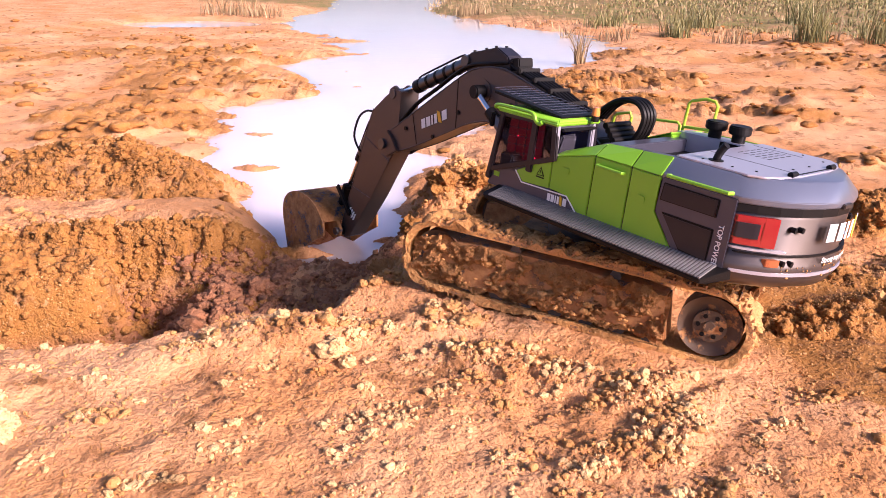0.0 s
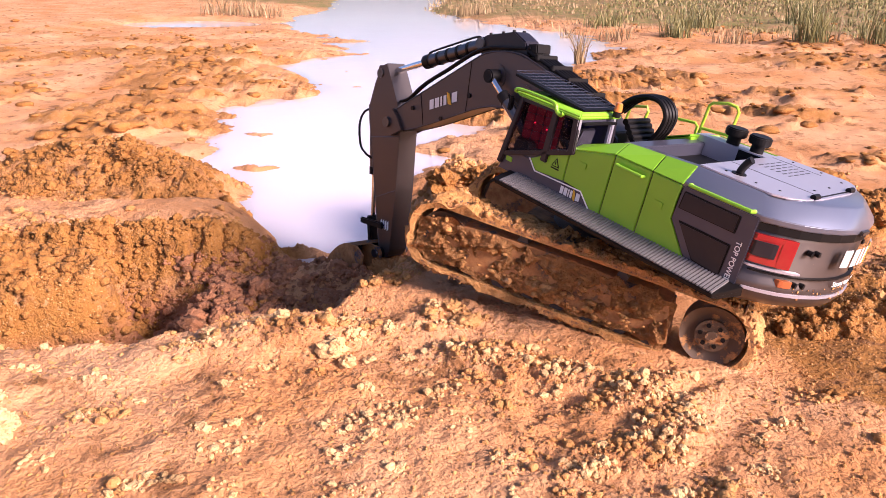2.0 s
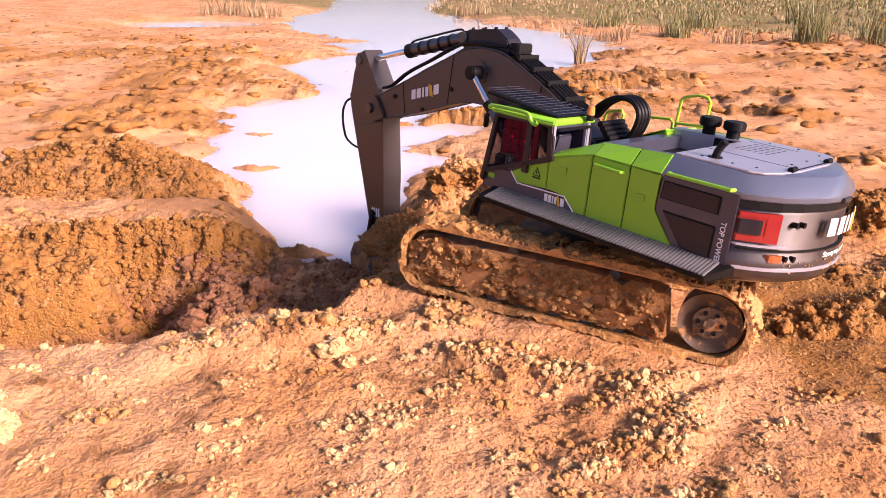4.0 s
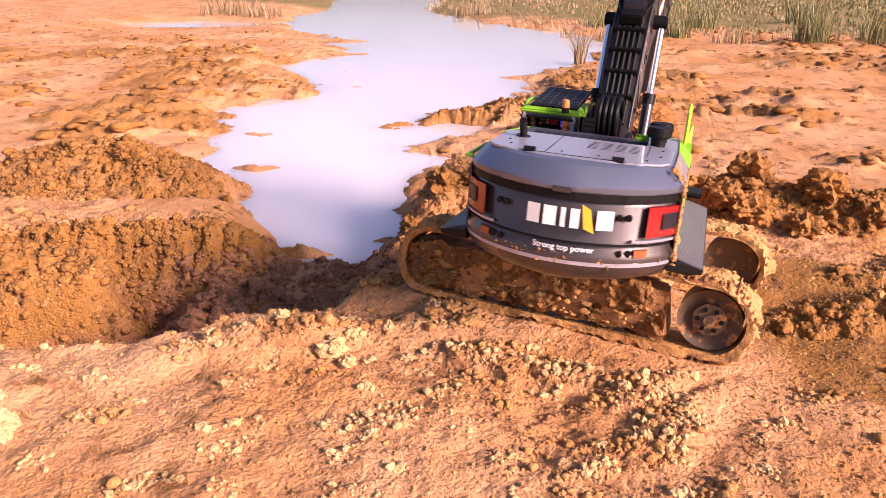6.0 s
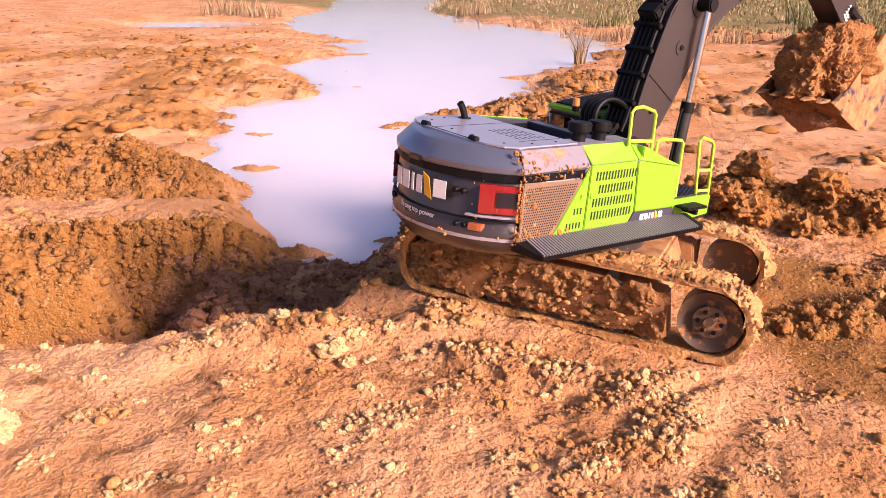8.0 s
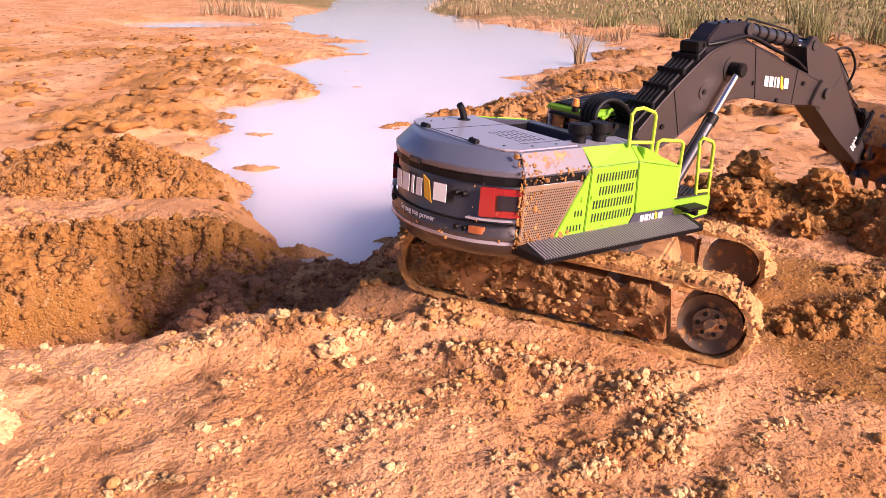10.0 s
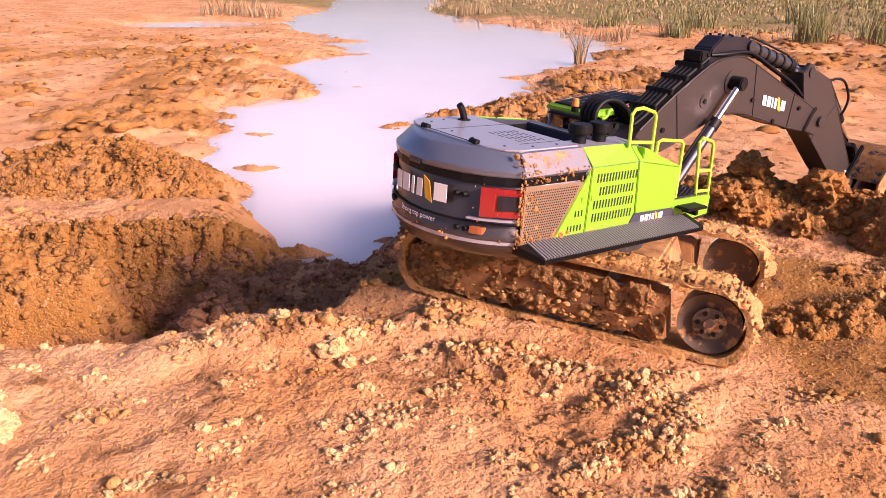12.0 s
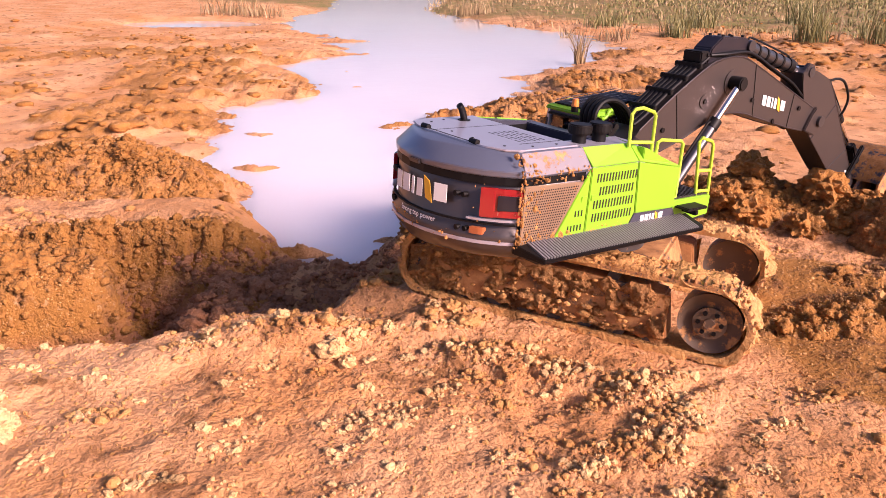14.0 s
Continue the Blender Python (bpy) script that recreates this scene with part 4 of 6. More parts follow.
for s in (-1, 1):
    lamp = part("tail_lamp", tail_strip(s * 0.0930, s * 0.0705, 0.0505, 0.0560, 0.0015), RED, house, "red C-shaped tail lamp")
    part("lamp_top", tail_strip(s * 0.0930, s * 0.0705, 0.0720, 0.0765, 0.0015), RED, lamp)
    part("lamp_inner", tail_strip(s * 0.0790, s * 0.0700, 0.0500, 0.0768, 0.0017), RED, lamp)
    part("lamp_housing", tail_strip(s * 0.0930, s * 0.0815, 0.0570, 0.0705, 0.0026), DARK, lamp, "charcoal lamp housing")
    part("lamp_back", tail_strip(s * 0.0930, s * 0.0720, 0.0510, 0.0760, 0.0008), RED, lamp)
    part("lamp_trim", tail_strip(s * 0.0925, s * 0.0600, 0.0462, 0.0482, 0.0020), GREY_TOP, lamp, "silver trim under the lamp")
    part("reflector", tail_strip(s * 0.0730, s * 0.0630, 0.0330, 0.0395, 0.0016), REFLECTOR, house, "small amber reflector")
    for y, z in ((0.0547, 0.0360), (0.0520, 0.0673)):
        for d in (-0.0035, 0.0035):
            yy = s * (y + d)
            part("sensor", rod((tail_x(yy) - 0.0006, yy, z), (tail_x(yy) + 0.004, yy, z), 0.0026, 12), BLACK, house, smooth=True)
part("gap_band", plan([(x - 0.0008 if x < -0.2 else x, y * 1.004) for x, y in outline(0.002)], 0.0790, 0.0865, 0.0), BLACK, house)
part("bumper_trim", tail_strip(0.0915, -0.0915, 0.0245, 0.0275, 0.0012, 30), GREY_TOP, house, "silver bumper trim strip")
part("boot_seam", tail_strip(0.0900, -0.0900, 0.0425, 0.0438, 0.0002, 30), BLACK, house)
part("boot_latch", box(-0.2615, -0.2570, -0.008, 0.008, 0.0855, 0.0900, 0.0008), GUNMETAL, house)
mark(house, 0.0265, -0.0440, 0.0575, 0.0740, lambda u, z: (tail_x(u) - 0.0042, u, z))
lettering("tail_words", "Strong top power", 0.0098, WHITE, house, lambda u, v: (tail_x(-u * 0.72 - 0.006) - 0.0014, -u * 0.72 - 0.006, 0.0365 + v * 0.72))

# cab
CL, CR = 0.0965, 0.0345
cab = part("cab_floor", box(0.002, 0.092, CR, CL - 0.003, 0.024, 0.040), DARK, house)
for y in (CL, CR):
    for p, q, w, d in (((0.0945, y, 0.0300), (0.0800, y, 0.1090), 0.005, 0.0065), ((0.0335, y, 0.0520), (0.0320, y, 0.1100), 0.004, 0.0085),
                       ((0.0005, y, 0.0720), (0.0045, y, 0.1100), 0.005, 0.0075), ((0.0945, y, 0.0400), (0.0005, y, 0.0740), 0.004, 0.0055),
                       ((0.0810, y, 0.1070), (0.0020, y, 0.1095), 0.004, 0.0060)):
        part("cab_post", bar(p, q, w, d, 0.001), DARK, house)
    part("side_pane", prism([(0.0775, 0.1050), (0.0375, 0.1070), (0.0375, 0.0605), (0.0880, 0.0445)], y - 0.0006, y + 0.0006, 0.0), GLASS, house, "tinted cab side pane").visible_shadow = False
    part("side_pane", prism([(0.0290, 0.1070), (0.0075, 0.1070), (0.0040, 0.0735), (0.0290, 0.0640)], y - 0.0006, y + 0.0006, 0.0), GLASS, house, "tinted cab side pane").visible_shadow = False
    if y == CR:
        part("cab_skin", prism([(0.0930, 0.0260), (0.0905, 0.0480), (0.0530, 0.0560), (0.0020, 0.0740), (0.0020, 0.0260)], y - 0.0015, y - 0.0003, 0.0), DARK, house)
for x, z0, z1, x2 in ((0.0945, 0.034, 0.108, 0.0805), (0.0025, 0.076, 0.109, 0.0035)):
    part("end_pane", sheet4([(x, CR, z0), (x, CL, z0), (x2, CL, z1), (x2, CR, z1)], 0.0010, 0.0), GLASS, house, "tinted cab end pane").visible_shadow = False
for z in (0.0755, 0.1080):
    part("cab_post", bar((0.0025, CR, z), (0.0025, CL, z), 0.004, 0.005), GREY if z > 0.1 else DARK, house)
for y in (CL - 0.001, CR + 0.004):
    part("rear_post", bar((0.0015, y, 0.074), (0.0030, y, 0.110), 0.006, 0.006, 0.0012), GREY_TOP, house, "silver-grey rear cab post")
part("cab_roof", loft([[(0.0870, CL + 0.004, 0.1085), (-0.0010, CL + 0.004, 0.1085), (-0.0010, CR - 0.004, 0.1085), (0.0870, CR - 0.004, 0.1085)],
                       [(0.0880, CL + 0.004, 0.1115), (-0.0020, CL + 0.004, 0.1120), (-0.0020, CR - 0.004, 0.1120), (0.0880, CR - 0.004, 0.1115)],
                       [(0.0830, CL - 0.001, 0.1150), (0.0020, CL - 0.001, 0.1158), (0.0020, CR + 0.001, 0.1158), (0.0830, CR + 0.001, 0.1150)]], 0.0012), GREEN, house, "lime-green cab roof", True)
for s, y in ((1, CL + 0.0045), (-1, CR - 0.0045)):
    part("roof_rail", tube([(0.0885, y - s * 0.010, 0.1120), (0.0900, y, 0.1125), (0.0840, y, 0.1155), (0.0450, y, 0.1165), (0.0330, y, 0.1150), (0.0290, y, 0.1090), (0.0230, y, 0.1065), (0.0200, y, 0.1090)], 0.0022, 8), GREEN, house, "lime-green tubular roof rail", True)
part("rear_visor", box(-0.0045, 0.0000, CR + 0.004, CL - 0.004, 0.1035, 0.1062, 0.0006), BLACK, house)
panel = part("solar_panel", sheet4([(0.0030, 0.0905, 0.1175), (0.0030, 0.0360, 0.1175), (0.1060, 0.0360, 0.1275), (0.1060, 0.0905, 0.1275)][::-1], 0.0030, 0.0006), BLACK, house, "black gridded panel over the cab roof")
for i in range(13):
    x = 0.0030 + 0.1030 * i / 12
    z = 0.1175 + 0.0100 * i / 12
    part("grid_line", bar((x, 0.0362, z + 0.0032), (x, 0.0903, z + 0.0030), 0.0005, 0.0005, 0.0), GREY, panel)
for j in range(6):
    y = 0.0362 + 0.0541 * j / 5
    part("grid_line", bar((0.0030, y, 0.1205), (0.1060, y, 0.1305), 0.0005, 0.0005, 0.0), GREY, panel)
# made-up sheet that blocks light through the far pane to darken the cab
part("cab_dark_sheet", prism([(0.0310, 0.1070), (0.0060, 0.1070), (0.0040, 0.0730), (0.0310, 0.0640)], CR + 0.0015, CR + 0.0030, 0.0), INSIDE, house, "added dark sheet inside the cab's far rear pane")
bcn = part("beacon_base", rod((-0.0064, 0.0477, 0.1130), (-0.0064, 0.0477, 0.1190), 0.0042, 16), BLACK, house, smooth=True)
part("beacon", bevelled(rod((-0.0064, 0.0477, 0.1190), (-0.0064, 0.0477, 0.1280), 0.0046, 18, 0.0036), 0.001), ORANGE, house, "small amber roof beacon", True)
part("cab_mirror", box(0.0900, 0.0940, 0.0985, 0.1060, 0.0900, 0.1060, 0.0015), BLACK, house, "black cab mirror")
part("seat", loft([[(0.020, 0.050, 0.042), (0.045, 0.050, 0.042), (0.045, 0.082, 0.042), (0.020, 0.082, 0.042)], [(0.018, 0.050, 0.060), (0.045, 0.050, 0.058), (0.045, 0.082, 0.058), (0.018, 0.082, 0.060)]], 0.003), SEAT, house, "black cab seat")
part("seat_back", loft([[(0.014, 0.050, 0.058), (0.022, 0.050, 0.058), (0.022, 0.082, 0.058), (0.014, 0.082, 0.058)], [(0.008, 0.054, 0.096), (0.014, 0.054, 0.096), (0.014, 0.078, 0.096), (0.008, 0.078, 0.096)]], 0.002), SEAT, house)
part("console", box(0.066, 0.086, 0.042, 0.090, 0.040, 0.062, 0.002), SEAT, house)
# made-up turning board stands for blinking LEDs; its tiles paint the lit window
lamp_drum = part("lamp_board", box(-0.0012, 0.0012, -0.022, 0.022, -0.013, 0.0355, 0.0006), SEAT, excavator, "added turning board with LED lenses and tiles glowing red or blue like the lit cab")
for name, x, field, dot in (("red_lamp", 0.0020, RED_CAB_GLOW, RED_GLOW), ("blue_lamp", -0.0020, BLUE_CAB_GLOW, BLUE_GLOW)):
    for j in range(4):
        for k in range(5):
            part(name, box(x - 0.0012, x + 0.0012, -0.0205 + 0.0105 * j, -0.0110 + 0.0105 * j, -0.012 + 0.0093 * k, -0.0035 + 0.0093 * k, 0.0008), field, lamp_drum)
    for y, z, k in ((-0.012, -0.0075, 0.0030), (0.012, -0.0075, 0.0030), (-0.004, -0.0095, 0.0016), (0.006, 0.012, 0.0008), (-0.009, 0.016, 0.0007), (0.013, 0.004, 0.0008)):
        part("lamp_lens", rod((x * 0.9, y, z), (x * 2.1, y, z), k, 12), dot, lamp_drum, smooth=True)

# hoses between hood and boom
for k, y in enumerate((-0.012, -0.006, 0.0, 0.006)):
    part("hose", tube([(0.026, y, 0.1080), (0.012, y, 0.1250), (-0.007, y, 0.1350), (-0.026, y, 0.1350), (-0.0375, y, 0.1240), (-0.036, y, 0.1080), (-0.028, y, 0.0920), (-0.024, y, 0.080)], 0.0030, 8), BLACK, house, "black rubber hose in a loop", True)
for k in range(6):
    part("collar", rod((-0.005 - 0.004 * k, -0.016, 0.107 - 0.0045 * k), (-0.005 - 0.004 * k, 0.026, 0.107 - 0.0045 * k), 0.0036, 10), BLACK, house, smooth=True)
for s in (-1, 1):
    part("boom_bracket", prism([(-0.020, 0.028), (0.055, 0.028), (0.040, 0.085), (0.016, 0.097), (-0.002, 0.085)], s * 0.0215, s * 0.0275, 0.001), DARK, house, "charcoal boom foot bracket")
    part("cylinder_bracket", prism([(0.058, 0.020), (0.098, 0.020), (0.092, 0.036), (0.078, 0.036)], s * 0.0245, s * 0.0285, 0.0008), DARK, house)

# clay splashed over the right flank and the rear corner
rng = random.Random(5)
bm = bmesh.new()
for k in range(420):
    if k < 170:
        x, y, z = -0.212 + 0.030 * rng.random() ** 2, -0.0945, rng.uniform(0.024, 0.106)
        if z > 0.092:
            y = -0.0945 + (z - 0.092) * 0.75
    elif k < 300:
        x, y, z = rng.uniform(-0.215, -0.06), -0.0950, 0.0240 + 0.008 * rng.random() ** 2
    elif k < 350:
        x, y, z = rng.uniform(-0.21, -0.12), -0.0948, rng.uniform(0.080, 0.093)
    else:
        y = rng.uniform(-0.095, 0.06)
        x, z = tail_x(y) - 0.0005, rng.uniform(0.023, 0.034) if y > -0.06 else rng.uniform(0.023, 0.092)
    r = (0.0007 if k < 350 else 0.00045) * math.exp(rng.gauss(0, 0.5))
    bmesh.ops.create_icosphere(bm, subdivisions=1, radius=1.0, matrix=Matrix.Translation((x, y, z)) @ Matrix.Rotation(rng.uniform(0, 6), 4, "Z") @ Matrix.Diagonal((r * rng.uniform(0.7, 2.2), r * 0.9, r * rng.uniform(0.7, 2.2), 1)))
tagged(part("splashed_clay", bm, CLOD, house, "flecks of clay splashed over the flank"), kind="stuff")

# ---- boom, arm and bucket
BOOM_LINE = [(-0.012, -0.010), (0.045, -0.004), (0.085, 0.007), (0.125, 0.0215), (0.150, 0.0285), (0.174, 0.0297), (0.205, 0.0255), (0.233, 0.0180), (0.305, -0.001), (0.352, -0.011), (0.385, -0.016),
             (0.398, -0.004), (0.392, 0.010), (0.372, 0.018), (0.320, 0.040), (0.255, 0.068), (0.205, 0.089), (0.185, 0.0955), (0.161, 0.097), (0.138, 0.095), (0.116, 0.0885), (0.060, 0.0590), (0.005, 0.0240), (-0.014, 0.008)]
boom = part("boom", prism(BOOM_LINE, -0.0200, 0.0200, 0.0012), BOOM_PAINT, excavator, "charcoal kinked box boom with white print")
for s in (-1, 1):
    y = s * 0.0202
    part("edge_strip", tube([(x, s * 0.0196, z) for x, z in BOOM_LINE[13:23]], 0.0011, 6), BOOM_PAINT, boom, smooth=True)
    part("edge_strip", tube([(x, s * 0.0196, z) for x, z in BOOM_LINE[1:10]], 0.0011, 6), BOOM_PAINT, boom, smooth=True)
    part("fork_cheek", prism([(0.350, -0.010), (0.378, -0.020), (0.398, -0.012), (0.404, 0.002), (0.394, 0.016), (0.372, 0.020), (0.362, 0.010)], s * 0.0185, s * 0.0245, 0.0012), BOOM_PAINT, boom)
    part("arm_pin", rod((0.3836, s * 0.0240, 0), (0.3836, s * 0.0285, 0), 0.0075, 20), GUNMETAL, boom, smooth=True)
    pin = part("cylinder_pin", rod((0.1654, s * 0.0195, 0.0671), (0.1654, s * 0.0365, 0.0671), 0.0085, 22), BLACK, boom, "black pin boss of the boom cylinder", True)
    part("pin_cap", rod((0.1654, s * 0.0360, 0.0671), (0.1654, s * 0.0378, 0.0671), 0.0055, 18), GUNMETAL, pin, smooth=True)
    part("pin_disc", rod((0.1654, s * 0.0195, 0.0671), (0.1654, s * 0.0212, 0.0671), 0.0150, 28), BOOM_PAINT, boom, smooth=True)
    part("side_boss", rod((0.1160, s * 0.0195, 0.0480), (0.1160, s * 0.0210, 0.0480), 0.0085, 24), BOOM_PAINT, boom, smooth=True)
    for x, z in ((0.1160, 0.0480), (0.0440, 0.0210), (0.2150, 0.0420), (0.330, 0.022), (0.270, 0.0100)):
        part("bolt", rod((x, s * 0.0205, z), (x, s * 0.0222, z), 0.0030, 12), BLACK, boom, smooth=True)
    part("weld_seam", tube([(0.062, s * 0.0202, 0.060), (0.075, s * 0.0202, 0.004)], 0.0006, 5, False), BLACK, boom)
    part("weld_seam", tube([(0.212, s * 0.0202, 0.086), (0.222, s * 0.0202, 0.0215)], 0.0006, 5, False), BLACK, boom)
    part("weld_seam", tube([(0.3130, s * 0.0202, 0.043), (0.3080, s * 0.0202, -0.001)], 0.0006, 5, False), BLACK, boom)
    mark(boom, *((0.2385, 0.2935) if s < 0 else (0.2935, 0.2385)), -0.001, 0.0120, lambda u, z, s=s: (u, s * 0.0204, 0.0350 - (u - 0.2385) * 0.235 + z))
# pipes along the boom's back
for k in range(5):
    y = -0.0125 + 0.00625 * k
    part("pipe", tube([(0.002, y, 0.0300), (0.020, y, 0.0390), (0.060, y, 0.0640), (0.105, y, 0.0880), (0.122, y, 0.0975), (0.118, y, 0.1010)], 0.0023, 8), BLACK, boom, "black hydraulic pipe", True)
for x, z in ((0.030, 0.0465), (0.056, 0.0625), (0.080, 0.0765), (0.104, 0.0890)):
    part("pipe_clamp", bar((x, -0.0185, z), (x, 0.0185, z), 0.0055, 0.0062, 0.0008), BLACK, boom, "black pipe clamp")
part("valve_block", box(0.108, 0.124, -0.013, 0.013, 0.0930, 0.1050, 0.0015), BLACK, boom, "black valve block")
part("knee_bracket", prism([(0.1200, 0.0900), (0.1270, 0.1080), (0.1450, 0.1205), (0.1960, 0.1180), (0.2080, 0.1070), (0.2020, 0.0900)], -0.0130, 0.0130, 0.0015), DARK, boom, "raised bracket on the boom's knee")
for s in (-1, 1):
    for x, z in ((0.150, 0.1215), (0.168, 0.1205), (0.190, 0.1195)):
        part("bolt", rod((x, s * 0.009, z - 0.002), (x, s * 0.009, z + 0.0012), 0.0020, 8), BLACK, boom)
    part("pivot_ear", rod((0.2033, s * 0.0105, 0.1080), (0.2033, s * 0.0165, 0.1080), 0.0070, 18), GUNMETAL, boom, smooth=True)
for k, y in enumerate((-0.016, -0.012, 0.012, 0.016)):
    part("hose", tube([(0.126, y * 0.8, 0.1000), (0.150, y * 1.2, 0.1010), (0.185, y * 1.15, 0.1020), (0.215, y, 0.0960), (0.262, y, 0.0760), (0.310, y, 0.0560), (0.345, y * 0.9, 0.0360), (0.368, y * 0.8, 0.0300)], 0.0020, 8), BLACK, boom, "black hose along the boom", True)

ARM_LINE = [(-0.083, 0.020), (-0.076, 0.034), (-0.052, 0.045), (-0.018, 0.057), (0.004, 0.054), (0.110, 0.030), (0.190, 0.012), (0.208, 0.006), (0.208, -0.008), (0.195, -0.016), (0.10, -0.0205), (0.0, -0.0205), (-0.030, -0.010), (-0.070, 0.012)]
arm = part("arm", prism(ARM_LINE, -0.0168, 0.0168, 0.001), BOOM_PAINT, excavator, "charcoal tapered dipper arm")
for s in (-1, 1):
    part("edge_strip", tube([(x, s * 0.0165, z) for x, z in ARM_LINE[3:8]], 0.0010, 6, False), BOOM_PAINT, arm, smooth=True)
    part("weld_seam", tube([(0.030, s * 0.0170, 0.0475), (0.018, s * 0.0170, -0.0200)], 0.0006, 5, False), GUNMETAL, arm)
    part("weld_seam", tube([(0.120, s * 0.0170, 0.0270), (0.100, s * 0.0170, -0.0190)], 0.0006, 5, False), GUNMETAL, arm)
    part("rod_ear", prism([(-0.080, 0.018), (-0.078, 0.040), (-0.066, 0.046), (-0.052, 0.040), (-0.050, 0.025)], s * 0.0090, s * 0.0150, 0.001), BOOM_PAINT, arm)
    part("rod_pin", rod((-0.0675, s * 0.0085, 0.0329), (-0.0675, s * 0.0185, 0.0329), 0.0068, 18), GUNMETAL, arm, smooth=True)
    for k in range(4):
        z = -0.0085 + 0.0052 * k
        part("stripe", sheet4([(0.150, s * 0.0168, z), (0.163, s * 0.0168, z - 0.0010), (0.166, s * 0.0168, z + 0.0022), (0.153, s * 0.0168, z + 0.0032)][::-1 if s > 0 else 1], 0.0006, 0.0), WHITE, arm)
    part("tip_boss", rod((ARM, s * 0.0150, 0.004), (ARM, s * 0.0235, 0.004), 0.0085, 20), BLACK, arm, "bucket pin boss", True)
    part("link_boss", rod((0.160, s * 0.0150, 0.006), (0.160, s * 0.0210, 0.006), 0.0050, 16), BLACK, arm, smooth=True)
    part("hose_loop", tube([(-0.012, s * 0.0130, 0.0570), (-0.004, s * 0.0180, 0.0680), (0.016, s * 0.0190, 0.0760), (0.046, s * 0.0180, 0.0720), (0.058, s * 0.0160, 0.0600), (0.064, s * 0.0120, 0.0460)], 0.0018, 8), BLACK, arm, "thin black pipe loop", True)
    part("pipe", tube([(0.064, s * 0.0110, 0.0440), (0.110, s * 0.0110, 0.0350), (0.150, s * 0.0110, 0.0250)], 0.0020, 8), BLACK, arm, smooth=True)
for x, z in ((0.004, 0.0560), (0.060, 0.0435)):
    part("cylinder_ear", prism([(x - 0.010, z - 0.008), (x + 0.010, z - 0.010), (x + 0.004, z + 0.008), (x - 0.004, z + 0.008)], -0.009, 0.009, 0.001), BLACK, arm)

# bucket: pin at the origin, teeth along x, the shell on the side of z
BUCKET_LINE = [(-0.012, 0.012), (-0.010, 0.045), (0.012, 0.080), (0.042, 0.099), (0.066, 0.101), (0.086, 0.088), (0.109, 0.045), (0.126, 0.004)]
BW = 0.053
EAR = (-0.003, 0.040)
bucket = empty("bucket", excavator)
cheek_line = [(p.x, p.z) for p in smooth_path([(a, 0, b) for a, b in BUCKET_LINE], 4)]
for s in (-1, 1):
    part("cheek", prism(cheek_line + [(0.090, 0.012), (0.050, 0.006), (0.000, -0.004)], s * BW, s * (BW - 0.0035), 0.0006), STEEL, bucket, "mud-caked steel side plate")
    part("wear_strip", prism([(0.113, 0.034), (0.126, 0.006), (0.088, 0.010), (0.086, 0.022)], s * BW, s * (BW + 0.0020), 0.0006), STEEL, bucket)
    ear = part("ear", prism([(-0.012, 0.034), (-0.010, 0.046), (0.004, 0.048), (0.034, 0.020), (0.020, -0.004), (0.000, -0.010), (-0.010, -0.004)], s * 0.0215, s * 0.0275, 0.0010), STEEL, bucket, "hinge ear of the bucket")
    part("ear_pin", rod((0, s * 0.0270, 0), (0, s * 0.0315, 0), 0.0062, 16), GUNMETAL, ear, smooth=True)
    part("ear_pin", rod((EAR[0], s * 0.0270, EAR[1]), (EAR[0], s * 0.0310, EAR[1]), 0.0048, 16), GUNMETAL, ear, smooth=True)
bm = bmesh.new()
vs = [[bm.verts.new((x, y, z)) for y in (-BW + 0.002, -0.03, 0.0, 0.03, BW - 0.002)] for x, z in cheek_line]
for a, b in zip(vs[:-1], vs[1:]):
    for k in range(4):
        bm.faces.new((a[k], a[k + 1], b[k + 1], b[k]))
bmesh.ops.solidify(bm, geom=bm.faces[:], thickness=0.0035)
bmesh.ops.recalc_face_normals(bm, faces=bm.faces[:])
part("shell", bm, STEEL, bucket, "curved bucket shell smeared with clay", True)
for k in range(5):
    y = -0.042 + 0.021 * k
    part("tooth", loft([[(0.118, y - 0.006, 0.012), (0.118, y + 0.006, 0.012), (0.121, y + 0.006, 0.003), (0.121, y - 0.006, 0.003)],
                        [(0.138, y - 0.003, -0.004), (0.138, y + 0.003, -0.004), (0.139, y + 0.003, -0.006), (0.139, y - 0.003, -0.006)]], 0.0005), STEEL, bucket, "worn steel tooth")
bm = bmesh.new()
bmesh.ops.create_icosphere(bm, subdivisions=4, radius=1.0)
for v in bm.verts:
    v.co = Vector((0.065 + 0.062 * v.co.x, 0.051 * v.co.y, 0.052 + 0.034 * v.co.z))
    v.co += (v.co - Vector((0.065, 0, 0.052))).normalized() * 0.008 * noise.fractal(v.co * 45, 0.9, 2.0, 4)
part("stuck_clay", bm, CLOD_DAMP, bucket, "clay stuck inside the bucket", True)


for ob in bucket.children:
    if ob.name.split(".")[0] in ("cheek", "wear_strip", "shell", "tooth", "stuck_clay"):
        ob.data.transform(Matrix.Scale(1.06, 4))

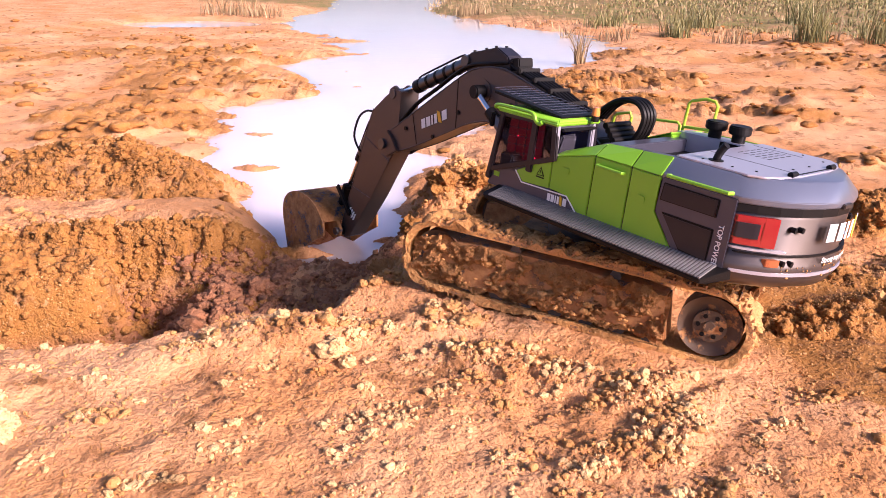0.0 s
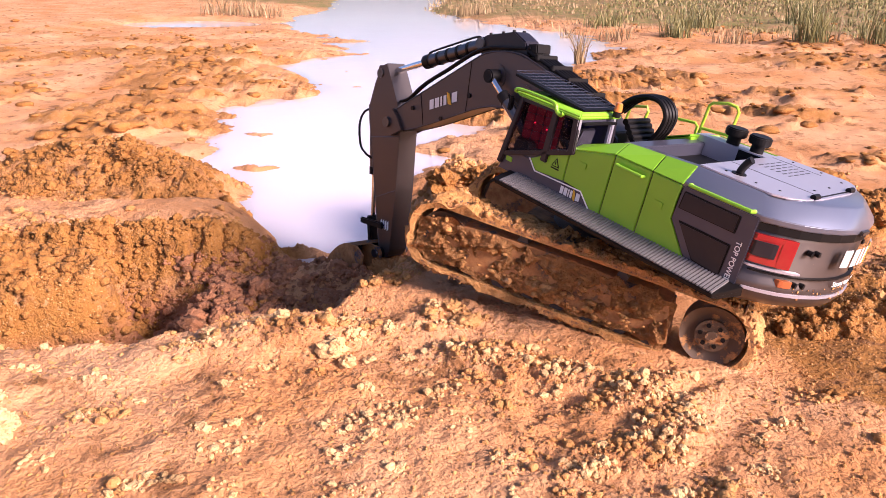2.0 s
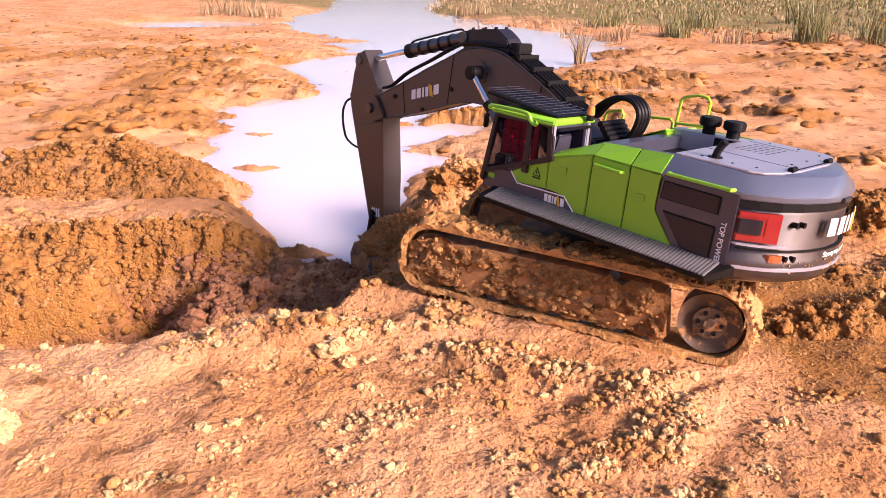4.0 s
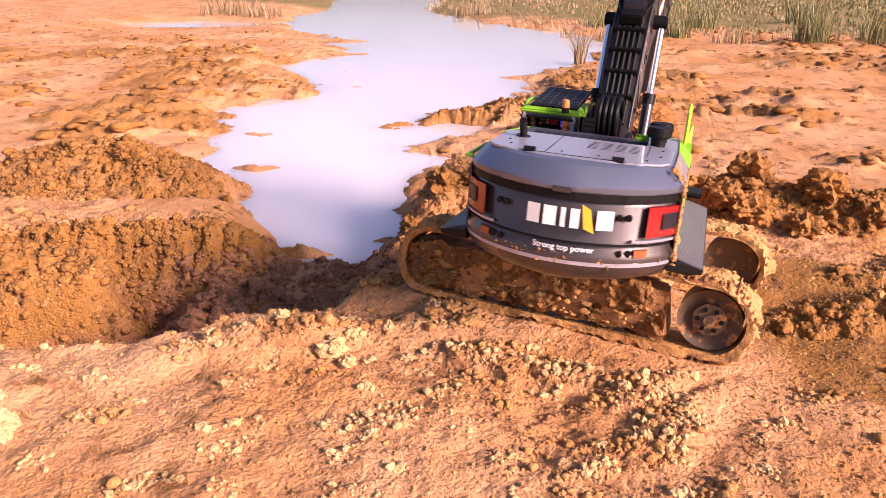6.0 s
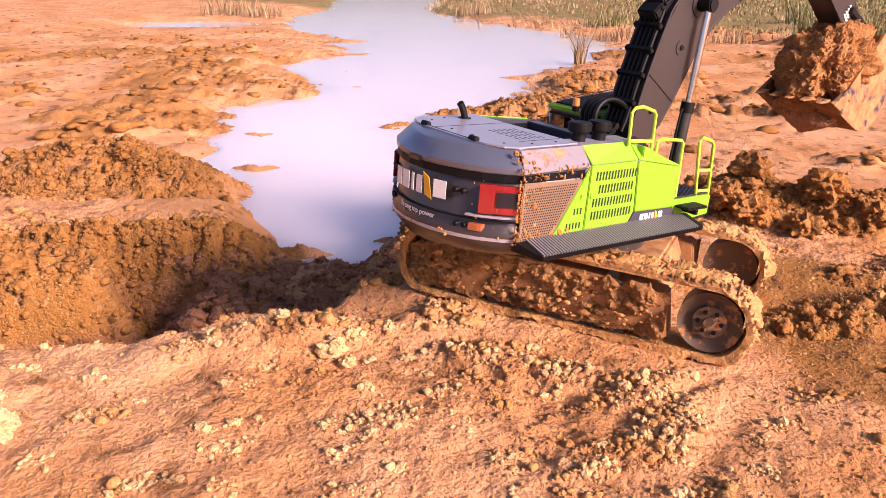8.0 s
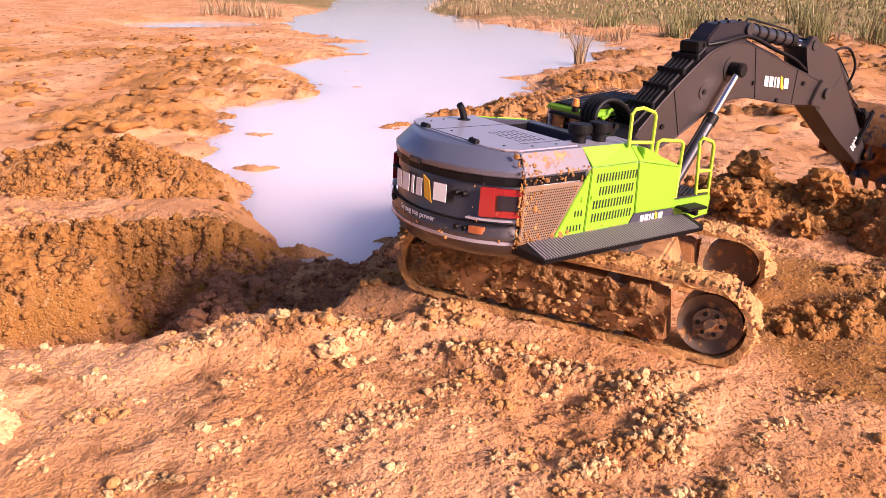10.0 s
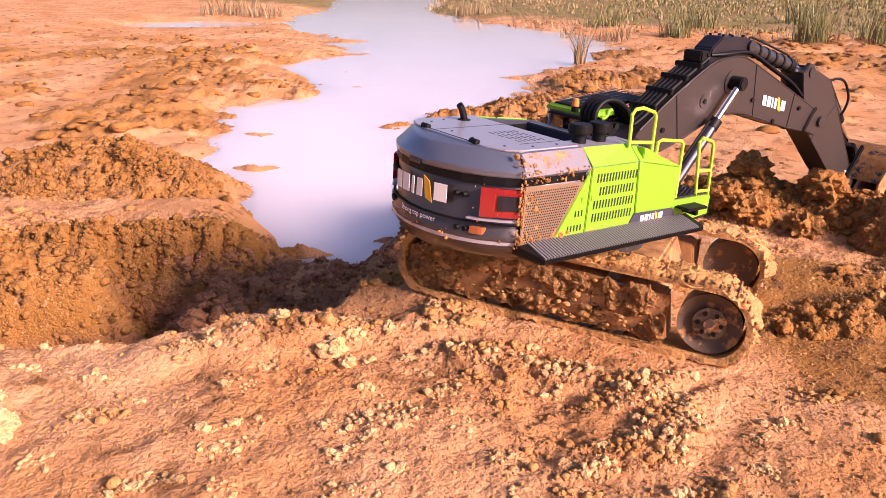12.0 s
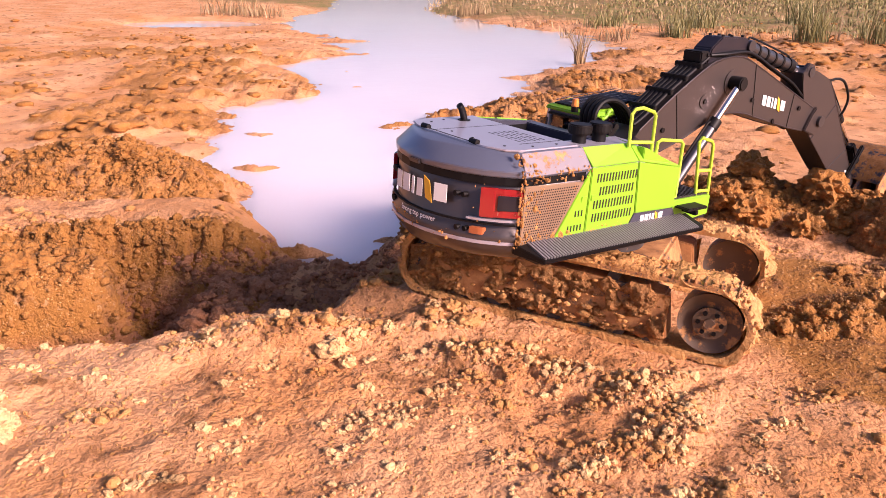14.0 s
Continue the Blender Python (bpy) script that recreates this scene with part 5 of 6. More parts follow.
# ---- hydraulic rams: each barrel and rod lies along +x from its own pin
def barrel(name, length, r, label, straps=0):
    ob = part(name, bevelled(rod((0.004, 0, 0), (length, 0, 0), r, 22), 0.0008), GUNMETAL, excavator, label, True)
    part("pin_eye", rod((0, -r * 0.9, 0), (0, r * 0.9, 0), r * 0.95, 20), BLACK, ob, smooth=True)
    part("gland", rod((length - 0.010, 0, 0), (length + 0.002, 0, 0), r * 1.14, 22), BLACK, ob, smooth=True)
    for k in range(straps):
        x = length * (0.25 + 0.5 * k / max(1, straps - 1))
        part("strap", rod((x, 0, 0), (x + 0.004, 0, 0), r * 1.10, 22), BLACK, ob, smooth=True)
    part("feed_pipe", tube([(0.012, 0, r), (0.018, 0, r + 0.004), (length * 0.5, 0, r + 0.004), (length - 0.012, 0, r + 0.003), (length - 0.006, 0, r)], 0.0014, 6), BLACK, ob, smooth=True)
    return ob


def piston(name, length, r):
    ob = part(name, rod((0.004, 0, 0), (length, 0, 0), r, 18), CHROME, excavator, "polished chrome ram rod", True)
    part("rod_eye", rod((0, -r * 1.6, 0), (0, r * 1.6, 0), r * 1.7, 20), BLACK, ob, smooth=True)
    return ob


def plain_link(name, length, w, t):
    return part(name, prism([(-0.006, -0.005), (length + 0.006, -0.005), (length + 0.006, 0.005), (-0.006, 0.005)], -t, t, 0.0018), BLACK, excavator, "black bucket link")


LINKS = []
for s in (-1, 1):
    low, high = (0.084, s * 0.0315, 0.028), (0.1654, s * 0.0315, 0.0671)
    LINKS.append((barrel("boom_ram_barrel", 0.104, 0.0068, "gunmetal boom ram barrel"), "house", low, "boom", high))
    LINKS.append((piston("boom_ram_rod", 0.120, 0.0040), "boom", high, "house", low))
LINKS.append((barrel("arm_ram_barrel", 0.122, 0.0088, "gunmetal arm ram barrel with straps", 4), "boom", (0.2033, 0, 0.1080), "arm", (-0.0675, 0, 0.0329)))
LINKS.append((piston("arm_ram_rod", 0.120, 0.0046), "arm", (-0.0675, 0, 0.0329), "boom", (0.2033, 0, 0.1080)))
LINKS.append((barrel("bucket_ram_barrel", 0.085, 0.0066, "gunmetal bucket ram barrel"), "arm", (0.004, 0, 0.0620), "joint", (0, 0, 0)))
LINKS.append((piston("bucket_ram_rod", 0.075, 0.0034), "joint", (0, 0, 0), "arm", (0.004, 0, 0.0620)))
for s in (-1, 1):
    LINKS.append((plain_link("rocker_link", 0.046, 0.005, 0.0022), "arm", (0.160, s * 0.0195, 0.006), "joint", (0, s * 0.0195, 0)))
LINKS.append((plain_link("push_link", 0.042, 0.005, 0.0100), "joint", (0, 0, 0), "bucket", (EAR[0], 0, EAR[1])))


# ------------------------------------------------------------------ soil: the lifted load, lumps and crumbs
def clod_shape(sub, seed, squash=0.78, amount=0.45):
    """Points and triangles of one crumb of about unit radius."""
    bm = bmesh.new()
    bmesh.ops.create_icosphere(bm, subdivisions=sub, radius=1.0)
    off = Vector((seed * 3.1, seed * 1.7, seed * 0.9))
    for v in bm.verts:
        n = v.co.normalized()
        k = 1 + amount * noise.fractal(n * 1.7 + off, 0.7, 2.0, 4) + 0.16 * noise.fractal(n * 5 + off, 0.7, 2.0, 3)
        v.co = Vector((n.x * k, n.y * k, n.z * k * squash))
    bm.verts.ensure_lookup_table()
    pts = np.array([v.co[:] for v in bm.verts], np.float32)
    tris = np.array([[v.index for v in f.verts] for f in bm.faces], np.int32)
    return bm, pts, tris


def crumbs(name, xs, ys, rs, sub, material, label, sink=0.25, seed=0, flat=1.0):
    """Many crumbs strewn on the ground, as one body of stuff."""
    rng = np.random.default_rng(seed)
    shapes = []
    for k in range(9):
        bm, p, t = clod_shape(sub, k + seed * 10)
        bm.free()
        shapes.append((p, t))
    zs = terrain(xs[None, :], ys[None, :])[0][0]
    co, tri, base = [], [], 0
    for i in range(len(xs)):
        p, t = shapes[rng.integers(9)]
        a = rng.uniform(0, 2 * math.pi)
        c, s = math.cos(a), math.sin(a)
        sx, sy, sz = rs[i] * rng.uniform(0.7, 1.3, 3)
        q = p * np.array([sx, sy, sz * flat], np.float32)
        q = np.stack([q[:, 0] * c - q[:, 1] * s, q[:, 0] * s + q[:, 1] * c, q[:, 2]], -1)
        co.append(q + np.array([xs[i], ys[i], zs[i] + rs[i] * (0.5 - sink) * flat], np.float32))
        tri.append(t + base)
        base += len(p)
    co, tri = np.concatenate(co), np.concatenate(tri)
    me = bpy.data.meshes.new(name)
    me.vertices.add(len(co))
    me.vertices.foreach_set("co", co.reshape(-1))
    me.loops.add(tri.size)
    me.loops.foreach_set("vertex_index", tri.reshape(-1))
    me.polygons.add(len(tri))
    me.polygons.foreach_set("loop_start", np.arange(0, tri.size, 3, dtype=np.int32))
    me.polygons.foreach_set("use_smooth", np.full(len(tri), sub > 1))
    me.update(calc_edges=True)
    me.materials.append(material)
    return tagged(new(name, me), label, "soil", kind="stuff")


def strew(count, x0, x1, y0, y1, seed, power=1.0, dry=True, floor=0.0):
    """Random places, denser where the ground is crumbly."""
    rng = np.random.default_rng(seed)
    n = count * 14
    x, y = rng.uniform(x0, x1, n), y0 + (y1 - y0) * rng.uniform(0, 1, n) ** power
    z, r, d, _ = terrain(x[None, :], y[None, :])
    keep = (rng.uniform(0, 1, n) < np.clip(r[0], floor, 1) ** 1.6) & (d[0] < -0.01)
    u, v = (x - 0.171) * -0.903 + (y - 0.843) * 0.428, (x - 0.171) * -0.428 + (y - 0.843) * -0.903
    keep &= ~((np.abs(u) < 0.20) & (np.abs(v) < 0.125))
    x, y, z = x[keep][:count], y[keep][:count], z[0][keep][:count]
    return x, y, z, rng


def clusters(groups, each, spread, x0, x1, y0, y1, seed, floor):
    """Places in popcorn-like groups."""
    cx, cy, _, rng = strew(groups, x0, x1, y0, y1, seed, 1.1, floor=floor)
    k = rng.integers(each // 3, each * 2, len(cx))
    x, y = np.repeat(cx, k), np.repeat(cy, k)
    w = np.repeat(rng.uniform(0.4, 1.4, len(cx)), k) * spread
    x, y = x + rng.normal(0, 1, len(x)) * w, y + rng.normal(0, 0.7, len(x)) * w
    z, r, d, _ = terrain(x[None, :], y[None, :])
    u, v = (x - 0.171) * -0.903 + (y - 0.843) * 0.428, (x - 0.171) * -0.428 + (y - 0.843) * -0.903
    ok = (d[0] < 0) & ~((np.abs(u) < 0.19) & (np.abs(v) < 0.125))
    return x[ok], y[ok], z[0][ok], rng


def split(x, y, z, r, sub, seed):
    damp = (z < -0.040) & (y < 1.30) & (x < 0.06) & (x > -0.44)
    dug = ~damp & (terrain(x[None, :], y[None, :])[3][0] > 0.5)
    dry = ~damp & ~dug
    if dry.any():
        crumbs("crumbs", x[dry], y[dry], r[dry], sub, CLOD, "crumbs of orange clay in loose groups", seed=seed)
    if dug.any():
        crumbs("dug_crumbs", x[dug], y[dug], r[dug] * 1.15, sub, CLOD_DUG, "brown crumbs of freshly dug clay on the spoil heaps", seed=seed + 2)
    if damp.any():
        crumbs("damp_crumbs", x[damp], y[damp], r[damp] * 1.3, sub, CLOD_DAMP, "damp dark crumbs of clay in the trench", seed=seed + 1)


x, y, z, rng = clusters(620, 50, 0.013, -0.90, 0.90, 0.46, 1.75, 1, 0.16)
r = np.clip(rng.lognormal(math.log(0.0015), 0.55, len(x)), 0.0009, 0.0055)
big = r > 0.0026
split(x[big], y[big], z[big], r[big], 2, 1)
split(x[~big], y[~big], z[~big], r[~big], 1, 11)
x, y, z, rng = strew(2600, -0.95, 0.95, 0.72, 1.8, 3, 1.1)
split(x, y, z, np.clip(rng.lognormal(math.log(0.0042), 0.45, len(x)), 0.0022, 0.011), 3, 3)
x, y, z, rng = strew(7000, -0.80, -0.24, 0.84, 1.16, 12, 1.0, floor=0.5)
split(x, y, z, np.clip(rng.lognormal(math.log(0.0017), 0.6, len(x)), 0.0009, 0.007), 2, 14)
x, y, z, rng = clusters(150, 20, 0.008, -0.55, 0.30, 0.47, 0.78, 6, 0.2)
crumbs("pale_crumbs", x, y, np.clip(rng.lognormal(math.log(0.0016), 0.5, len(x)), 0.0008, 0.005), 1, CLOD_PALE, "pale dry crumbs of clay", seed=6)
x, y, z, rng = strew(24000, -0.62, 0.68, 0.45, 1.0, 8, 1.0, floor=0.35)
crumbs("grit", x, y, np.clip(rng.lognormal(math.log(0.0010), 0.4, len(x)), 0.0006, 0.003), 1, CLOD, "coarse sandy grit", seed=8)
x, y, z, rng = strew(3800, -3.4, 3.6, 1.72, 6.3, 7, 1.4, floor=0.05)
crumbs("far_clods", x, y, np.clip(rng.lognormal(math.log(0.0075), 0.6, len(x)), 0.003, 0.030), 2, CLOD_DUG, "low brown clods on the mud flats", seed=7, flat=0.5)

# larger lumps, each a thing: x, y, radius
LUMPS = [(-0.110, 0.690, 0.014, 1), (-0.380, 0.560, 0.016, 1), (-0.170, 0.735, 0.008, 1), (-0.240, 0.715, 0.008, 1), (-0.095, 0.672, 0.008, 1),
         (0.165, 0.610, 0.006, 1), (0.460, 1.090, 0.028, 0), (0.520, 1.050, 0.024, 0), (0.430, 1.120, 0.024, 0), (0.570, 1.110, 0.030, 0), (0.620, 1.050, 0.022, 0), (0.490, 1.190, 0.030, 0), (0.410, 1.200, 0.022, 0),
         (-0.480, 1.050, 0.024, 0), (-0.600, 1.000, 0.030, 0), (-0.400, 1.440, 0.020, 0), (-0.650, 1.560, 0.024, 0), (0.000, 1.260, 0.026, 0), (0.060, 1.270, 0.024, 0),
         (-0.050, 1.200, 0.018, 0), (0.010, 0.775, 0.010, 0), (-0.160, 0.745, 0.009, 0), (0.500, 0.800, 0.010, 0)]
for k, (x, y, r, pale) in enumerate(LUMPS):
    bm, _, _ = clod_shape(4 if r > 0.015 else 3, k + 40, 0.8, 0.5)
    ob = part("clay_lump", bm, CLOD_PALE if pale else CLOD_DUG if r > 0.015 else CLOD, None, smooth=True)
    ob.matrix_basis = pose(x, y, ground_height(x, y) + r * 0.25, 0, 0, 47 * k) @ Matrix.Scale(r, 4)
    tagged(ob, "pale dry lump of clay on the sand" if pale else "rough orange lump of dug clay", "soil lump", "clay lumps")

bm = bmesh.new()
bmesh.ops.create_icosphere(bm, subdivisions=6, radius=1.0)
for v in bm.verts:
    n = v.co.normalized()
    k = 1 + 0.24 * noise.fractal(n * 2.3, 0.9, 2.0, 5) + 0.12 * abs(noise.fractal(n * 8, 0.8, 2.0, 4))
    v.co = Vector((0.058 + 0.070 * n.x * k, 0.057 * n.y * k, 0.014 + 0.056 * n.z * k))
soil_load = tagged(part("soil_load", bm, LOAD_CLAY, None, smooth=True), "lumpy load of wet orange clay dug up by the bucket", "soil")


# ------------------------------------------------------------------ grass and reeds on the far bank
def blade(bm_pts, bm_faces, x, y, z, h, w, lean, head, bend):
    i = len(bm_pts)
    dx, dy = math.cos(lean), math.sin(lean)
    sx, sy = -math.sin(head) * w, math.cos(head) * w
    for k, f in ((0.0, 1.0), (0.45, 0.8), (0.8, 0.45)):
        o = bend * h * k * k
        bm_pts += [(x + dx * o - sx * f, y + dy * o - sy * f, z + h * k), (x + dx * o + sx * f, y + dy * o + sy * f, z + h * k)]
    bm_pts.append((x + dx * bend * h, y + dy * bend * h, z + h * (1 - 0.25 * bend)))
    bm_faces += [(i, i + 1, i + 3, i + 2), (i + 2, i + 3, i + 5, i + 4), (i + 4, i + 5, i + 6)]


def blades(name, places, material):
    rng = random.Random(len(places))
    pts, faces = [], []
    for x, y, z, h, w, bend in places:
        blade(pts, faces, x, y, z, h, w, rng.uniform(0, 6.28), rng.uniform(0, 6.28), bend)
    me = bpy.data.meshes.new(name)
    me.from_pydata(pts, [], faces)
    me.materials.append(material)
    return new(name, me)


def meadow(count, seed, h0, h1, start, stop):
    rng = np.random.default_rng(seed)
    n = count * 5
    x, y = rng.uniform(-0.2, 9.0, n), 3.3 + 10.0 * rng.uniform(0, 1, n) ** 1.8
    b = 0.55 * y + 0.45 * x - 3.65 + 0.25 * fbm(x, y, 0.7, 3, 5)
    clump = fbm(x, y, 0.35, 3, 9)
    keep = (b > start) & (b < stop) & (clump > 0.02 - 0.3 * (b > 0.6)) & (np.abs(x) < y * 0.75)
    if seed == 1:
        keep &= x > 0.19 * y
    x, y = x[keep][:count], y[keep][:count]
    z = terrain(x[None, :], y[None, :])[0][0]
    keep = z > POOL - 0.02
    return [(float(a), float(b2), float(c) - 0.01, float(rng.uniform(h0, h1)), float(rng.uniform(0.0018, 0.0042)) * max(1.0, b2 / 4), float(rng.uniform(0.1, 0.7))) for a, b2, c in zip(x[keep], y[keep], z[keep])]


tagged(blades("grass", meadow(8000, 1, 0.02, 0.055, 0.10, 4.5), GRASS), "rough green grass on the far bank", "grass", kind="stuff")
tagged(blades("dry_grass", meadow(6000, 2, 0.015, 0.05, -0.10, 3.0), STRAW), "dry straw-coloured grass on the far bank", "grass", kind="stuff")


def tuft(x, y, h, spread, count, material, label, name, seed):
    rng = random.Random(seed)
    z = ground_height(x, y) - 0.01
    rows = []
    for _ in range(count):
        a, r = rng.uniform(0, 6.28), spread * rng.random() ** 0.6
        rows.append((r * math.cos(a), r * math.sin(a), 0.0, h * rng.uniform(0.35, 1.0), 0.0016 * max(1.0, y / 3), rng.uniform(0.1, 0.55)))
    ob = blades(name, rows, material)
    ob.matrix_basis = pose(x, y, z)
    return tagged(ob, label, "plant", name + "s on the bank")


for k, (x, y, h, s, c) in enumerate([(1.48, 5.05, 0.18, 0.1, 160), (2.12, 4.58, 0.21, 0.1, 200), (2.73, 6.03, 0.24, 0.14, 170), (1.80, 5.68, 0.22, 0.15, 150), (2.49, 4.47, 0.22, 0.14, 200), (2.67, 4.00, 0.22, 0.14, 180), (1.16, 5.80, 0.15, 0.14, 130), (3.36, 5.34, 0.26, 0.16, 180), (3.94, 6.50, 0.28, 0.2, 180)]):
    tuft(x, y, h, s, c, GRASS, "tuft of green grass on the bank", "grass_tuft", k)
for k, (x, y, h, s, c) in enumerate([(0.67, 3.85, 0.24, 0.025, 90), (2.20, 4.70, 0.33, 0.04, 12), (2.29, 4.64, 0.31, 0.03, 8), (0.81, 5.22, 0.14, 0.05, 40), (-1.91, 7.19, 0.18, 0.28, 200), (-1.57, 6.96, 0.15, 0.2, 120), (1.10, 5.05, 0.13, 0.12, 90), (1.74, 4.76, 0.13, 0.12, 90), (0.29, 7.31, 0.17, 0.2, 120)]):
    tuft(x, y, h, s, c, STRAW, "dry straw-coloured reeds at the water's edge", "dry_reed", 50 + k)


# ------------------------------------------------------------------ what moves
# seconds; chassis: x y z, forward and up vectors as yaw, pitch, roll in degrees; swing; boom; arm; bucket against the arm
CHASSIS = [(0, 0.1735, 0.8468, 0.0236, 153.68, 4.76, 2.97),
           (0.5, 0.1724, 0.8469, 0.0263, 153.78, 5.87, 2.77),
           (1, 0.1733, 0.8466, 0.0311, 153.81, 9.69, 2.50),
           (1.5, 0.1733, 0.8461, 0.0335, 154.07, 11.37, 2.18),
           (2, 0.1718, 0.8460, 0.0336, 154.56, 11.44, 1.93),
           (2.5, 0.1679, 0.8462, 0.0310, 155.12, 9.11, 1.76),
           (3, 0.1678, 0.8461, 0.0300, 155.30, 8.47, 1.79),
           (3.2, 0.1685, 0.8456, 0.0280, 155.39, 6.79, 1.87),
           (5.3, 0.1700, 0.8424, 0.0240, 154.72, 1.70, 3.50),
           (5.5, 0.1698, 0.8428, 0.0248, 154.72, 2.10, 3.50),
           (5.7, 0.1702, 0.8436, 0.0247, 154.72, 2.26, 3.45),
           (6, 0.1706, 0.8442, 0.0241, 154.71, 2.58, 3.20),
           (6.1, 0.1708, 0.8446, 0.0242, 154.69, 2.80, 3.19),
           (6.5, 0.1706, 0.8434, 0.0234, 154.66, 2.98, 2.95),
           (7.1, 0.1705, 0.8430, 0.0233, 154.63, 3.32, 2.91),
           (7.5, 0.1707, 0.8439, 0.0232, 154.65, 3.08, 3.11),
           (8, 0.1707, 0.8442, 0.0231, 154.66, 3.07, 3.16),
           (8.2, 0.1708, 0.8442, 0.0230, 154.66, 3.04, 3.15),
           (10.3, 0.1704, 0.8425, 0.0231, 154.64, 3.07, 2.68),
           (10.5, 0.1703, 0.8426, 0.0232, 154.65, 3.12, 2.66),
           (14, 0.1708, 0.8434, 0.0227, 154.65, 2.91, 2.77)]
SWING = [(0, -23.60), (0.5, -23.78), (1, -24.22), (1.5, -24.42), (2, -23.92), (2.5, -22.95), (3, -23.01), (3.2, -22.84), (5.15, -23.0), (5.3, -27.59), (5.5, -43.88), (5.7, -59.96), (6, -84.02), (6.1, -91.52), (6.5, -125.47), (7.1, -131.69), (7.5, -118.85), (8, -118.87), (8.2, -118.85), (10.3, -118.43), (10.5, -118.34), (14, -118.34)]
BOOM_UP = [(0, -12.5), (0.5, -14.5), (1, -16.9), (1.5, -15.7), (2, -15.3), (2.5, -15.7), (3, -15.4), (3.2, -13.8), (5.3, 16.7), (5.5, 21.2), (5.7, 22.5), (6.1, 29.5), (6.5, 38.8), (7.1, 42.7), (7.5, 43.3), (8, 43.4), (8.2, 43.1), (10.3, 4.0), (10.5, 2.5), (14, 2.5)]
ARM_UP = [(0, -59.6), (0.5, -60.4), (1, -70.5), (1.5, -86.8), (2, -99.5), (2.5, -105.1), (3, -105.5), (3.2, -103.3), (5.3, -88.9), (5.5, -88.4), (5.7, -88.0), (6.1, -83.0), (6.5, -74.7), (7.1, -64.0), (7.5, -51.4), (8, -38.9), (8.2, -32.0), (9.3, -22.0), (10.5, -36.5), (14, -36.6)]
CURL = [(0, 14), (1.0, 9), (1.5, 4), (2.0, -6), (2.5, -22), (3.0, -48), (3.2, -56), (4.2, -100), (5.3, -98), (6.5, -104), (8.2, -101), (8.4, -100), (9.4, 0), (10.3, 2), (14, 2)]



def lamp_turn(t):
    """The made-up two-faced board flips twice in 0.4 s for blinking LEDs: blue, red, blue, red."""
    k, s = divmod(t - 0.1, 0.2)
    return 180 * (k + max(0.0, (s - 0.1) / 0.1))


REST = Vector((0.655, 1.02, 0.075))     # where the dropped load comes to lie


def glide(table, t):
    """Monotone cubic through the rows of a table."""
    ts = [r[0] for r in table]
    if t <= ts[0]:
        return np.array(table[0][1:], float)
    if t >= ts[-1]:
        return np.array(table[-1][1:], float)
    i = max(k for k in range(len(ts)) if ts[k] <= t)
    v = [np.array(r[1:], float) for r in table]

    def slope(k):
        if k == 0 or k == len(ts) - 1:
            return 0 * v[0]
        d0, d1 = (v[k] - v[k - 1]) / (ts[k] - ts[k - 1]), (v[k + 1] - v[k]) / (ts[k + 1] - ts[k])
        return np.where(d0 * d1 <= 0, 0, 2 * d0 * d1 / (d0 + d1 + 1e-12 * (d0 + d1 == 0)))
    h = ts[i + 1] - ts[i]
    s = (t - ts[i]) / h
    return ((2 * s ** 3 - 3 * s ** 2 + 1) * v[i] + (s ** 3 - 2 * s ** 2 + s) * h * slope(i)
            + (-2 * s ** 3 + 3 * s ** 2) * v[i + 1] + (s ** 3 - s ** 2) * h * slope(i + 1))


